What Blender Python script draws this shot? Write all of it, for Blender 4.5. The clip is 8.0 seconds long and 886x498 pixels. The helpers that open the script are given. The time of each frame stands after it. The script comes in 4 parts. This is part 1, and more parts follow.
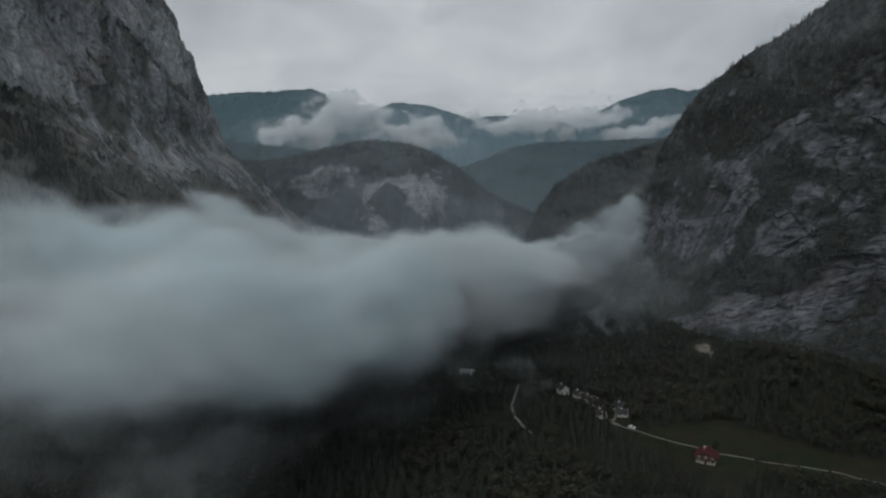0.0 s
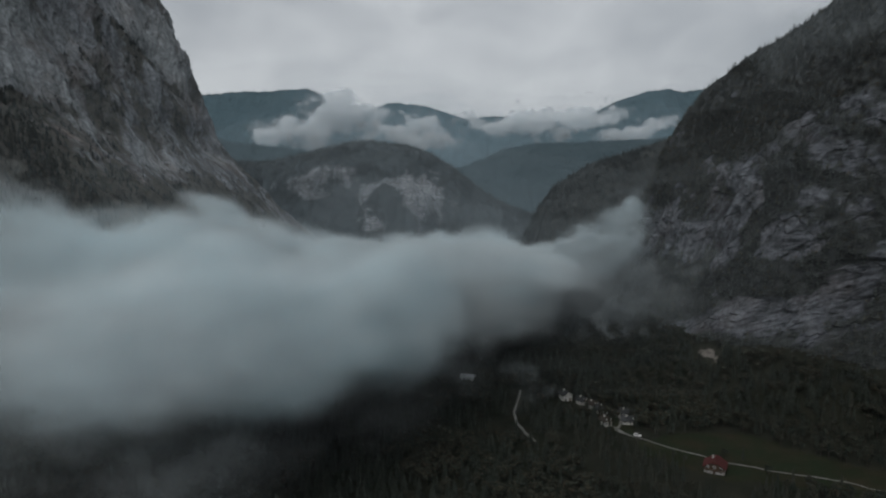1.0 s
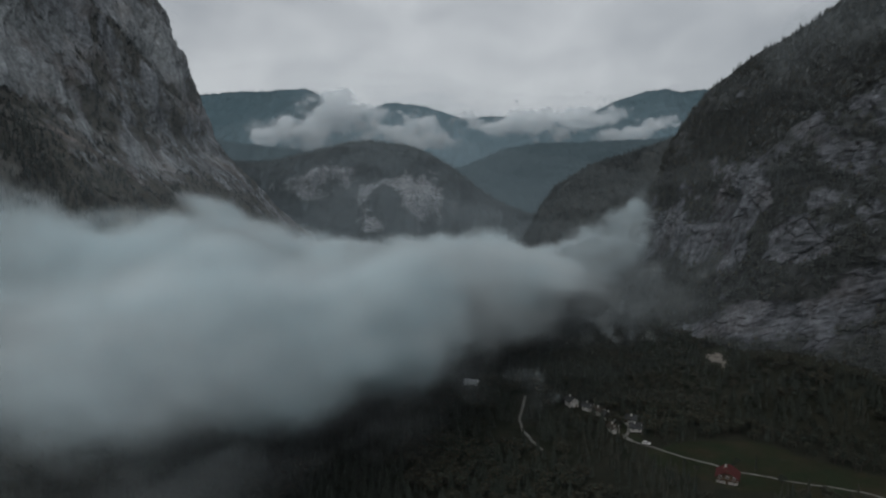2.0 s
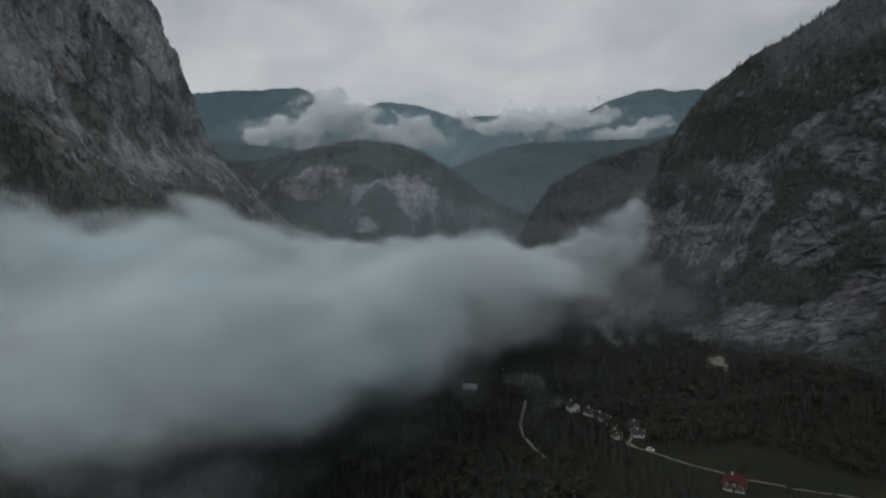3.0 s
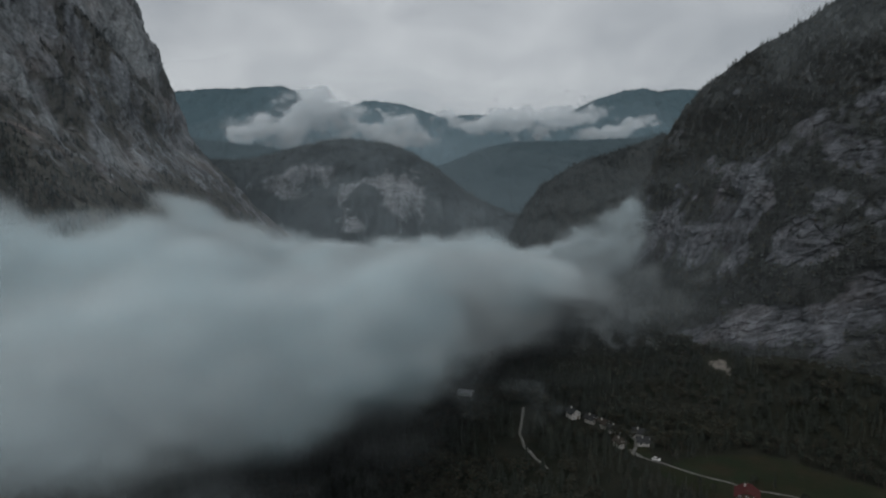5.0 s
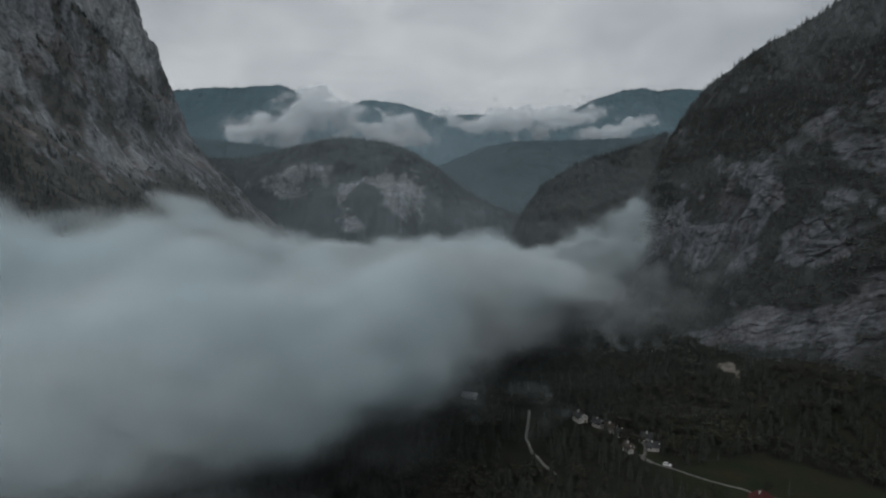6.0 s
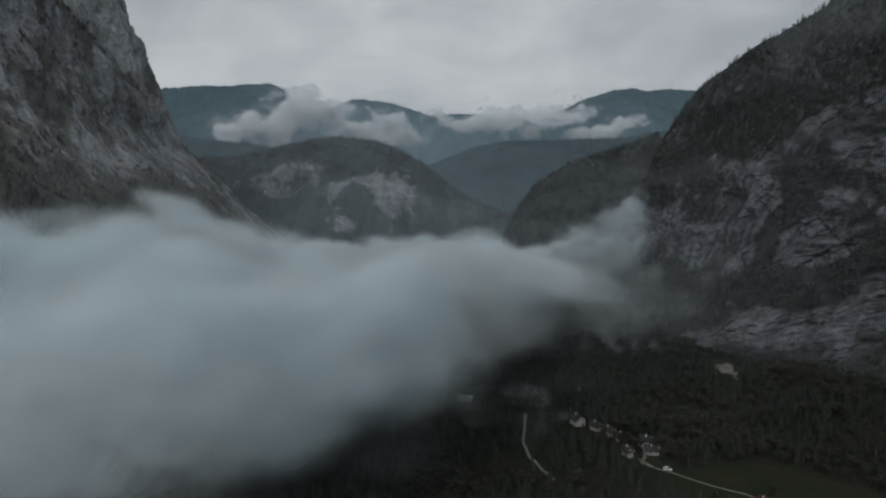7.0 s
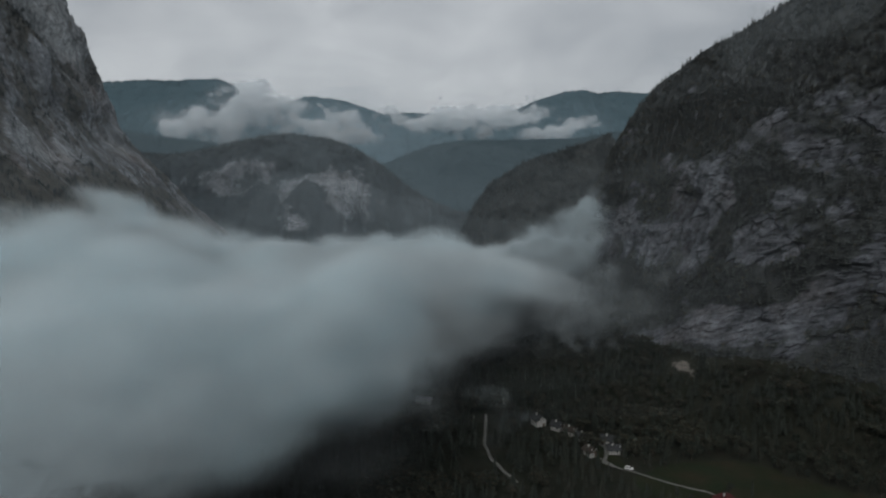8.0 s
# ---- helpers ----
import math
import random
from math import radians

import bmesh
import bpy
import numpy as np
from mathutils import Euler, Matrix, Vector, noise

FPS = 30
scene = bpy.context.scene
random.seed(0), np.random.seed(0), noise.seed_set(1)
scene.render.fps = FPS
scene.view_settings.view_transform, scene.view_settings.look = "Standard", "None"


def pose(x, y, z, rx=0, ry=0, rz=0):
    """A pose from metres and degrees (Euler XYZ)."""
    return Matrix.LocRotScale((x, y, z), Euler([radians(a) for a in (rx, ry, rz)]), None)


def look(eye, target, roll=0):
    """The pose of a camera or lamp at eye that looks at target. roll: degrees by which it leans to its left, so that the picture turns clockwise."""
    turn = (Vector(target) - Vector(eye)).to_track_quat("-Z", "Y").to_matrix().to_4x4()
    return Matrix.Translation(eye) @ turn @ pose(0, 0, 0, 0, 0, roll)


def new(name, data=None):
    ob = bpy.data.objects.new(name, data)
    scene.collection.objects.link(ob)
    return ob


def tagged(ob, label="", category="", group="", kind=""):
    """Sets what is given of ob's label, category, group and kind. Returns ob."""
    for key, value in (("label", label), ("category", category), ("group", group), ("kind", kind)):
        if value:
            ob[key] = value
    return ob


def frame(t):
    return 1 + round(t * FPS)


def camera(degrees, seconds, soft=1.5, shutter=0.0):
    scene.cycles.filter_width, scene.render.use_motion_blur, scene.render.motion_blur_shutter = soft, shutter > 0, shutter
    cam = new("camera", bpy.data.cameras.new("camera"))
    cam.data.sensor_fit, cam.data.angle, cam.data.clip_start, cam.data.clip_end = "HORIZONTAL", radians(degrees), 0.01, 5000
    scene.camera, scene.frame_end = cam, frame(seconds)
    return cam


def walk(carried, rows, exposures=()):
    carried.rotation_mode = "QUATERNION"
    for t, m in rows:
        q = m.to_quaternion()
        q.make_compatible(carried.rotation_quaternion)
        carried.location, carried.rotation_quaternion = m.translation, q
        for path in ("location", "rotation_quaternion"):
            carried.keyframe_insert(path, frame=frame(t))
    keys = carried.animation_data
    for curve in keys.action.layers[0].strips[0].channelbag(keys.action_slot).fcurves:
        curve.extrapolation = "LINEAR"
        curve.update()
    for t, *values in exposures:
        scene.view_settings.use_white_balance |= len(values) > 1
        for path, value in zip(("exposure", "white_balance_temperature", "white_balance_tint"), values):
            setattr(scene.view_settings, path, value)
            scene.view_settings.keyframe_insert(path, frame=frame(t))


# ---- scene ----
cam = camera(69.0, 8.0, soft=2.1)
PATH = [
    (0, (2.055, 1.646, 138.51), (2.051, 3.635, 138.302), -0.1),
    (0.5, (0.185, 5.976, 139.041), (0.192, 7.965, 138.834), -0.1),
    (1, (-1.681, 10.138, 139.67), (-1.67, 12.128, 139.463), -0.0),
    (1.5, (-3.589, 14.473, 140.281), (-3.576, 16.463, 140.074), -0.0),
    (3, (-8.739, 26.873, 141.991), (-8.7, 28.861, 141.782), -0.0),
    (3.5, (-10.379, 31.016, 142.098), (-10.326, 33.004, 141.888), 0.0),
    (4, (-12.002, 35.111, 142.027), (-11.935, 37.099, 141.816), 0.0),
    (4.5, (-13.565, 39.235, 141.866), (-13.483, 41.222, 141.655), 0.0),
    (6, (-18.497, 51.717, 141.013), (-18.404, 53.703, 140.801), 0.1),
    (6.5, (-19.878, 55.878, 140.637), (-19.777, 57.864, 140.425), 0.2),
    (7, (-21.144, 60.142, 140.266), (-21.019, 62.127, 140.053), 0.2),
    (7.5, (-22.582, 64.203, 139.754), (-22.386, 66.182, 139.54), 0.4),
    (8, (-24.238, 68.632, 139.119), (-23.968, 70.602, 138.905), 0.6),
]
walk(cam, [(t, look(eye, target, roll)) for t, eye, target, roll in PATH],
     [(0, 0.43, 6420, 9.2), (4, 0.40, 6420, 9.2), (8, 0.37, 6420, 9.2)])

# ---- sky, sun ----
scene.cycles.transparent_max_bounces = 64
scene.cycles.max_bounces, scene.cycles.diffuse_bounces = 14, 10

world = bpy.data.worlds.new("overcast_sky")
world.use_nodes = True
scene.world = world


def setup_world():
    t = world.node_tree
    t.nodes.clear()
    out = t.nodes.new("ShaderNodeOutputWorld")
    sky = t.nodes.new("ShaderNodeTexSky")
    sky.sky_type, sky.sun_disc = "NISHITA", False
    sky.sun_elevation, sky.sun_rotation = radians(49), radians(-150)
    sky.air_density, sky.dust_density = 1.0, 4.0
    dim = t.nodes.new("ShaderNodeVectorMath")
    dim.operation = "SCALE"
    dim.inputs["Scale"].default_value = 0.1
    t.links.new(sky.outputs["Color"], dim.inputs[0])
    tc = t.nodes.new("ShaderNodeTexCoord")
    # broad soft cloud masses, with smaller rolls and torn edges on them
    layers = []
    for scale, flat, detail, at, warp in ((2.6, 1.8, 3.0, 4.7, 0.2), (7.5, 1.6, 6.0, 11.3, 0.5)):
        place = t.nodes.new("ShaderNodeMapping")
        place.inputs["Scale"].default_value = (1.0, 1.0, flat)
        place.inputs["Location"].default_value = (at, 0.3 * at, 0.7 * at)
        t.links.new(tc.outputs["Generated"], place.inputs["Vector"])
        roll = t.nodes.new("ShaderNodeTexNoise")
        roll.inputs["Scale"].default_value = scale
        roll.inputs["Detail"].default_value = detail
        roll.inputs["Roughness"].default_value = 0.5
        roll.inputs["Distortion"].default_value = warp
        t.links.new(place.outputs["Vector"], roll.inputs["Vector"])
        layers.append(roll.outputs["Fac"])
    both = t.nodes.new("ShaderNodeMix")
    both.inputs["Factor"].default_value = 0.36
    t.links.new(layers[0], both.inputs[2])
    t.links.new(layers[1], both.inputs[3])
    ramp = t.nodes.new("ShaderNodeValToRGB")
    e = ramp.color_ramp.elements
    e[0].position, e[0].color = 0.37, (0.270, 0.284, 0.300, 1)
    e[1].position, e[1].color = 0.62, (0.424, 0.436, 0.449, 1)
    t.links.new(both.outputs[0], ramp.inputs["Fac"])
    mix = t.nodes.new("ShaderNodeMix")
    mix.data_type = "RGBA"
    mix.inputs["Factor"].default_value = 0.94
    t.links.new(dim.outputs[0], mix.inputs["A"])
    t.links.new(ramp.outputs["Color"], mix.inputs["B"])
    bg = t.nodes.new("ShaderNodeBackground")
    bg.inputs["Strength"].default_value = 1.0
    t.links.new(mix.outputs["Result"], bg.inputs["Color"])
    t.links.new(bg.outputs[0], out.inputs["Surface"])


setup_world()
sun = new("sun", bpy.data.lights.new("sun", "SUN"))
sun.data.energy, sun.data.angle, sun.data.color = 0.64, radians(40), (1.0, 0.97, 0.94)
sun.matrix_world = look((-350, 0, 800), (0, 600, 0))


# ---- noise ----
def vnoise(p, seed=0):
    """Smooth value noise of points (n, 3), about -1 to 1."""
    i = np.floor(p).astype(np.int64)
    w = p - i
    w = w * w * (3 - 2 * w)
    total = np.zeros(len(p))
    for dx in (0, 1):
        for dy in (0, 1):
            for dz in (0, 1):
                h = ((i[:, 0] + dx) * 374761393 + (i[:, 1] + dy) * 668265263 + (i[:, 2] + dz) * 2147483647 + seed * 974711) & 0x7FFFFFFF
                h = ((h ^ (h >> 13)) * 1274126177) & 0x7FFFFFFF
                h = (h ^ (h >> 16)) & 0xFFFF
                k = (w[:, 0] if dx else 1 - w[:, 0]) * (w[:, 1] if dy else 1 - w[:, 1]) * (w[:, 2] if dz else 1 - w[:, 2])
                total += k * (h / 32767.5 - 1)
    return total


def fbm(p, size, octaves=4, gain=0.5, seed=0):
    total, amp = np.zeros(len(p)), 1.0
    q = np.asarray(p, float) / size
    for k in range(octaves):
        total += amp * vnoise(q + 17.3 * k, seed + k)
        q, amp = q * 2.03, amp * gain
    return total


def ridged(p, size, octaves=3, seed=0):
    total, amp = np.zeros(len(p)), 1.0
    q = np.asarray(p, float) / size
    for k in range(octaves):
        total += amp * (1 - 2 * np.abs(vnoise(q + 9.1 * k, seed + k)))
        q, amp = q * 2.1, amp * 0.5
    return total


def cells(p, size, seed=0):
    """Blocks: for each point a random value, -1 to 1, of the cell it falls in, and how near it is to a joint."""
    q = np.asarray(p, float) / size
    i = np.floor(q).astype(np.int64)
    near, second, value = np.full(len(q), 9.0), np.full(len(q), 9.0), np.zeros(len(q))
    for dx in (-1, 0, 1):
        for dy in (-1, 0, 1):
            for dz in (-1, 0, 1):
                c = i + (dx, dy, dz)
                h = (c[:, 0] * 73856093 ^ c[:, 1] * 19349663 ^ c[:, 2] * 83492791 ^ seed * 2654435) & 0x7FFFFFFF
                r = []
                for k in range(4):
                    h = (h * 1103515245 + 12345) & 0x7FFFFFFF
                    r.append(((h >> 8) & 0xFFFF) / 65535.0)
                d = np.sqrt(((c + np.stack(r[:3], 1) - q) ** 2).sum(1))
                closer = d < near
                second = np.where(closer, near, np.minimum(second, d))
                value = np.where(closer, 2 * r[3] - 1, value)
                near = np.where(closer, d, near)
    return value, second - near


def step(a, b, v):
    w = np.clip((np.asarray(v, float) - a) / (b - a), 0, 1)
    return w * w * (3 - 2 * w)


def xyz(x, y, z):
    return np.stack([np.broadcast_to(a, np.broadcast(x, y, z).shape).ravel() for a in (x, y, z)], 1).astype(float)


# ---- meshes ----
def np_mesh(name, v, f, material, smooth=False, values=None):
    me = bpy.data.meshes.new(name)
    n = f.shape[1]
    me.vertices.add(len(v))
    me.vertices.foreach_set("co", np.asarray(v, np.float32).ravel())
    me.loops.add(f.size)
    me.loops.foreach_set("vertex_index", np.asarray(f, np.int32).ravel())
    me.polygons.add(len(f))
    me.polygons.foreach_set("loop_start", np.arange(0, f.size, n, dtype=np.int32))
    me.update(calc_edges=True)
    me.polygons.foreach_set("use_smooth", np.full(len(f), smooth))
    for key, data in (values or {}).items():
        me.attributes.new(key, "FLOAT", "POINT").data.foreach_set("value", np.asarray(data, np.float32))
    me.materials.append(material)
    return me


def grid_faces(rows, cols, flip=False):
    k = np.arange(rows * cols).reshape(rows, cols)
    f = np.stack([k[:-1, :-1], k[:-1, 1:], k[1:, 1:], k[1:, :-1]], -1).reshape(-1, 4)
    return f[:, ::-1] if flip else f


def under(ob, parent):
    ob.parent = parent
    return ob


def part(name, bm, material, parent, label=""):
    me = bpy.data.meshes.new(name)
    bm.to_mesh(me)
    bm.free()
    me.materials.append(material)
    ob = under(new(name, me), parent)
    return tagged(ob, label) if label else ob


def thing(name, m, label, category, group="", kind=""):
    ob = new(name)
    ob.matrix_basis = m
    return tagged(ob, label, category, group, kind)


def block(size, at=(0, 0, 0), bevel=0.0, turn=(0, 0, 0)):
    """A box, its base centre at `at`."""
    bm = bmesh.new()
    bmesh.ops.create_cube(bm, size=1)
    bmesh.ops.scale(bm, vec=size, verts=bm.verts)
    if bevel:
        bmesh.ops.bevel(bm, geom=bm.edges[:], offset=bevel, segments=1, affect="EDGES")
    bmesh.ops.translate(bm, vec=(0, 0, size[2] / 2), verts=bm.verts)
    bmesh.ops.transform(bm, matrix=pose(*at, *turn), verts=bm.verts)
    return bm


# ---- materials ----
class Nodes:
    """Short hand for a material's node tree."""

    def __init__(self, name):
        self.m = bpy.data.materials.new(name)
        self.m.use_nodes = True
        self.t = self.m.node_tree
        self.b = self.t.nodes["Principled BSDF"]
        self.pos = self.t.nodes.new("ShaderNodeNewGeometry").outputs["Position"]

    def add(self, kind, **links):
        n = self.t.nodes.new(kind)
        for key, value in links.items():
            self.put(n, key, value)
        return n

    def put(self, n, key, value):
        socket = n.inputs[int(key[1:])] if key[0] == "i" and key[1:].isdigit() else n.inputs[key.replace("_", " ")]
        if isinstance(value, bpy.types.NodeSocket):
            self.t.links.new(value, socket)
        else:
            socket.default_value = value

    def noise(self, size, detail=4.0, rough=0.55, stretch=(1, 1, 1), vector=None, warp=0.0):
        mapped = self.add("ShaderNodeMapping", Vector=vector or self.pos, Scale=tuple(s / size for s in stretch))
        return self.add("ShaderNodeTexNoise", Vector=mapped.outputs[0], Scale=1.0, Detail=detail, Roughness=rough, Distortion=warp).outputs["Fac"]

    def ramp(self, value, stops):
        n = self.add("ShaderNodeValToRGB", Fac=value)
        while len(n.color_ramp.elements) < len(stops):
            n.color_ramp.elements.new(0.5)
        for e, (at, c) in zip(n.color_ramp.elements, stops):
            e.position, e.color = at, (*c, 1) if len(c) == 3 else (c[0], c[0], c[0], 1)
        return n.outputs["Color"]

    def math(self, kind, a, b=0.0, clamp=False):
        n = self.add("ShaderNodeMath", i0=a, i1=b)
        n.operation, n.use_clamp = kind, clamp
        return n.outputs[0]

    def mix(self, fac, a, b, blend="MIX"):
        n = self.t.nodes.new("ShaderNodeMix")
        n.data_type, n.blend_type = "RGBA", blend
        for key, value in (("Factor", fac), ("A", a), ("B", b)):
            if isinstance(value, bpy.types.NodeSocket):
                self.t.links.new(value, n.inputs[key])
            elif key == "Factor":
                n.inputs[key].default_value = value
            else:
                n.inputs[6 if key == "A" else 7].default_value = (*value, 1)
        return n.outputs["Result"]

    def value(self, name):
        n = self.t.nodes.new("ShaderNodeAttribute")
        n.attribute_name = name
        return n.outputs["Fac"]

    def bump(self, height, metres, strength=1.0):
        n = self.add("ShaderNodeBump", Height=height, Distance=metres, Strength=strength)
        self.t.links.new(n.outputs[0], self.b.inputs["Normal"])

    def done(self, colour, rough=0.9, spec=0.2, metal=0.0):
        self.put(self.b, "Base Color", colour if isinstance(colour, bpy.types.NodeSocket) else (*colour, 1))
        self.put(self.b, "Roughness", rough)
        self.put(self.b, "Specular IOR Level", spec)
        self.put(self.b, "Metallic", metal)
        return self.m


def rock_material(name, light, dark, veg_a, veg_b, size=1.0, beds_mix=0.6, streak_mix=0.6, ochre_mix=0.2, lean=0.0):
    """Weathered limestone with ledges (bed), pale fresh faces (pale), ochre scars (rust) and plants (veg)."""
    n = Nodes(name)
    middle = tuple(0.45 * a + 0.55 * b for a, b in zip(light, dark))
    xyz_in = n.add("ShaderNodeSeparateXYZ", i0=n.pos)
    along = n.math("ADD", xyz_in.outputs[1], n.math("MULTIPLY", xyz_in.outputs[2], lean))
    flow = n.add("ShaderNodeCombineXYZ", i0=xyz_in.outputs[0], i1=along, i2=xyz_in.outputs[2]).outputs[0]
    bedded = n.add("ShaderNodeCombineXYZ", i0=xyz_in.outputs[0], i1=xyz_in.outputs[1], i2=n.value("bed")).outputs[0]
    stone = n.ramp(n.noise(22 * size, 9, 0.70, (0.7, 1, 0.75), flow, 0.2), [(0.30, dark), (0.50, middle), (0.70, light)])
    stone = n.mix(n.value("pale"), stone, tuple(min(0.46, 1.35 * a) for a in light))
    stone = n.mix(0.85, stone, n.ramp(n.value("tone"), [(0.1, (0.30,)), (0.5, (0.72,)), (0.9, (1.15,))]), "MULTIPLY")
    streaks = n.noise(5 * size, 6, 0.7, (0.4, 1, 0.35), flow, 0.2)
    stone = n.mix(streak_mix, stone, n.ramp(streaks, [(0.32, (0.36,)), (0.62, (1.0,))]), "MULTIPLY")
    beds = n.noise(2.6 * size, 5, 0.7, (0.2, 0.2, 1.0), bedded, 0.3)
    stone = n.mix(beds_mix, stone, n.ramp(beds, [(0.36, (0.30,)), (0.50, (1.0,))]), "MULTIPLY")
    grit = n.noise(4.0 * size, 7, 0.8)
    stone = n.mix(0.8, stone, n.ramp(grit, [(0.36, (0.35,)), (0.62, (1.2,))]), "MULTIPLY")
    ochre = n.ramp(n.noise(50 * size, 5, 0.6), [(0.52, (0.0,)), (0.70, (ochre_mix,))])
    stone = n.mix(ochre, stone, (0.17, 0.125, 0.10))
    scar = n.math("MULTIPLY", n.value("rust"), n.ramp(n.noise(4 * size, 5, 0.7), [(0.35, (0.25,)), (0.6, (1.0,))]))
    stone = n.mix(scar, stone, (0.25, 0.20, 0.178))
    green = n.ramp(n.noise(6 * size, 6, 0.72), [(0.3, veg_a), (0.7, veg_b)])
    fringe = n.math("ADD", n.math("MULTIPLY", n.math("SUBTRACT", n.noise(9 * size, 8, 0.74), 0.5), 0.9), n.math("MULTIPLY", n.math("SUBTRACT", beds, 0.5), -0.5 * beds_mix))
    veg = n.ramp(n.math("ADD", n.value("veg"), fringe), [(0.40, (0.0,)), (0.64, (1.0,))])
    n.bump(n.math("ADD", n.noise(3.0 * size, 9, 0.72), n.math("MULTIPLY", beds, beds_mix)), 0.6 * size, 0.7)
    return n.done(n.mix(veg, stone, green), 0.92, 0.15)


ROCK = rock_material("limestone_wall", (0.196, 0.210, 0.235), (0.066, 0.073, 0.083), (0.040, 0.047, 0.050), (0.058, 0.062, 0.060), 1.0, 0.45, 0.3, 0.14, 0.15)
# the west wall's plant colours are raised in place of haze
ROCK_WEST = rock_material("brown_limestone_wall", (0.315, 0.337, 0.366), (0.122, 0.127, 0.134), (0.062, 0.066, 0.062), (0.106, 0.100, 0.089), 1.15, 0.15, 0.3, 0.3, -0.6)
# the hill's plant colours hold a bluish haze tint
ROCK_MID = rock_material("limestone_hill", (0.30, 0.32, 0.345), (0.100, 0.112, 0.126), (0.040, 0.052, 0.059), (0.054, 0.066, 0.071), 1.6, 0.1, 0.7, 0.0)


def forest_range_material(name, a, b, size):
    n = Nodes(name)
    fac = n.noise(size, 7, 0.68)
    n.bump(n.noise(size * 0.35, 6, 0.7), size * 0.2, 1.0)
    return n.done(n.ramp(fac, [(0.3, a), (0.7, b)]), 0.95, 0.1)


FOREST_SPUR = forest_range_material("wooded_slope", (0.034, 0.041, 0.042), (0.062, 0.066, 0.064), 18)
# haze blue is put into these two base colours, stronger farther off
FOREST_FOOT = forest_range_material("haze_blue_foot_slope", (0.052, 0.080, 0.094), (0.066, 0.096, 0.110), 60)
FOREST_FAR = forest_range_material("haze_blue_far_slope", (0.054, 0.096, 0.116), (0.072, 0.117, 0.138), 90)


def ground_material():
    n = Nodes("valley_floor")
    floor = n.ramp(n.noise(14, 6, 0.65), [(0.3, (0.012, 0.014, 0.010)), (0.7, (0.026, 0.026, 0.018))])
    grass = n.ramp(n.noise(22, 5, 0.6), [(0.36, (0.016, 0.026, 0.012)), (0.5, (0.023, 0.026, 0.013)), (0.62, (0.032, 0.028, 0.016))])
    grass = n.mix(0.5, grass, n.ramp(n.noise(2.0, 4, 0.7), [(0.3, (0.5,)), (0.7, (1.0,))]), "MULTIPLY")
    scree = n.ramp(n.noise(3, 5, 0.7), [(0.3, (0.07, 0.065, 0.058)), (0.7, (0.20, 0.18, 0.16))])
    meadow = n.ramp(n.math("ADD", n.value("meadow"), n.math("MULTIPLY", n.math("SUBTRACT", n.noise(5, 4, 0.6), 0.5), 0.5)), [(0.4, (0.0,)), (0.6, (1.0,))])
    bare = n.ramp(n.math("ADD", n.value("scree"), n.math("MULTIPLY", n.math("SUBTRACT", n.noise(5, 5, 0.7), 0.5), 2.2)), [(0.45, (0.0,)), (0.6, (1.0,))])
    n.bump(n.noise(1.6, 5, 0.7), 0.5, 0.8)
    return n.done(n.mix(bare, n.mix(meadow, floor, grass), scree), 0.95, 0.1)


GROUND = ground_material()


def leaf_material(name, stops):
    n = Nodes(name)
    info = n.add("ShaderNodeObjectInfo").outputs["Random"]
    geo = n.add("ShaderNodeNewGeometry").outputs["Random Per Island"]
    stand = n.noise(55, 3, 0.6)
    pick = n.math("FRACT", n.math("ADD", n.math("ADD", n.math("MULTIPLY", info, 0.9), n.math("MULTIPLY", geo, 0.45)), n.math("MULTIPLY", stand, 0.5)))
    fine = n.ramp(n.noise(0.9, 3, 0.6), [(0.3, (0.55,)), (0.7, (1.0,))])
    return n.done(n.mix(0.8, n.ramp(pick, stops), fine, "MULTIPLY"), 0.8, 0.15)


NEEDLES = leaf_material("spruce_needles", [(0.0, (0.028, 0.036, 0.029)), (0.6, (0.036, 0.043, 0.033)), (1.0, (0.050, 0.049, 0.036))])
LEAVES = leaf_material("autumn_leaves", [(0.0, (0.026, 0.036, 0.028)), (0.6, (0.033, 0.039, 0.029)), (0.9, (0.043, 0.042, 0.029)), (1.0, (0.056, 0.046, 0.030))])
# same spruces as NEEDLES, their colour lightened in place of haze
NEEDLES_SLOPE = leaf_material("haze_paled_slope_needles", [(0.0, (0.066, 0.078, 0.078)), (0.7, (0.079, 0.088, 0.085)), (1.0, (0.092, 0.092, 0.080))])
SHRUB_LEAVES = leaf_material("shrub_leaves", [(0.0, (0.070, 0.078, 0.062)), (0.6, (0.090, 0.088, 0.066)), (1.0, (0.125, 0.105, 0.072))])
# skyline needles carry the distant slopes' haze blue in their colour
NEEDLES_FAR = leaf_material("haze_blue_needles", [(0.0, (0.10, 0.15, 0.17)), (1.0, (0.12, 0.17, 0.19))])
# hill, spur and cliff needles, paled and blued to stand for haze
NEEDLES_MID = leaf_material("haze_paled_mid_needles", [(0.0, (0.070, 0.086, 0.091)), (1.0, (0.088, 0.101, 0.102))])


def plain(name, a, b, size, rough=0.85, spec=0.3, relief=0.0, stretch=(1, 1, 1)):
    n = Nodes(name)
    fac = n.noise(size, 5, 0.65, stretch)
    if relief:
        n.bump(fac, relief)
    return n.done(n.ramp(fac, [(0.3, a), (0.7, b)]), rough, spec)


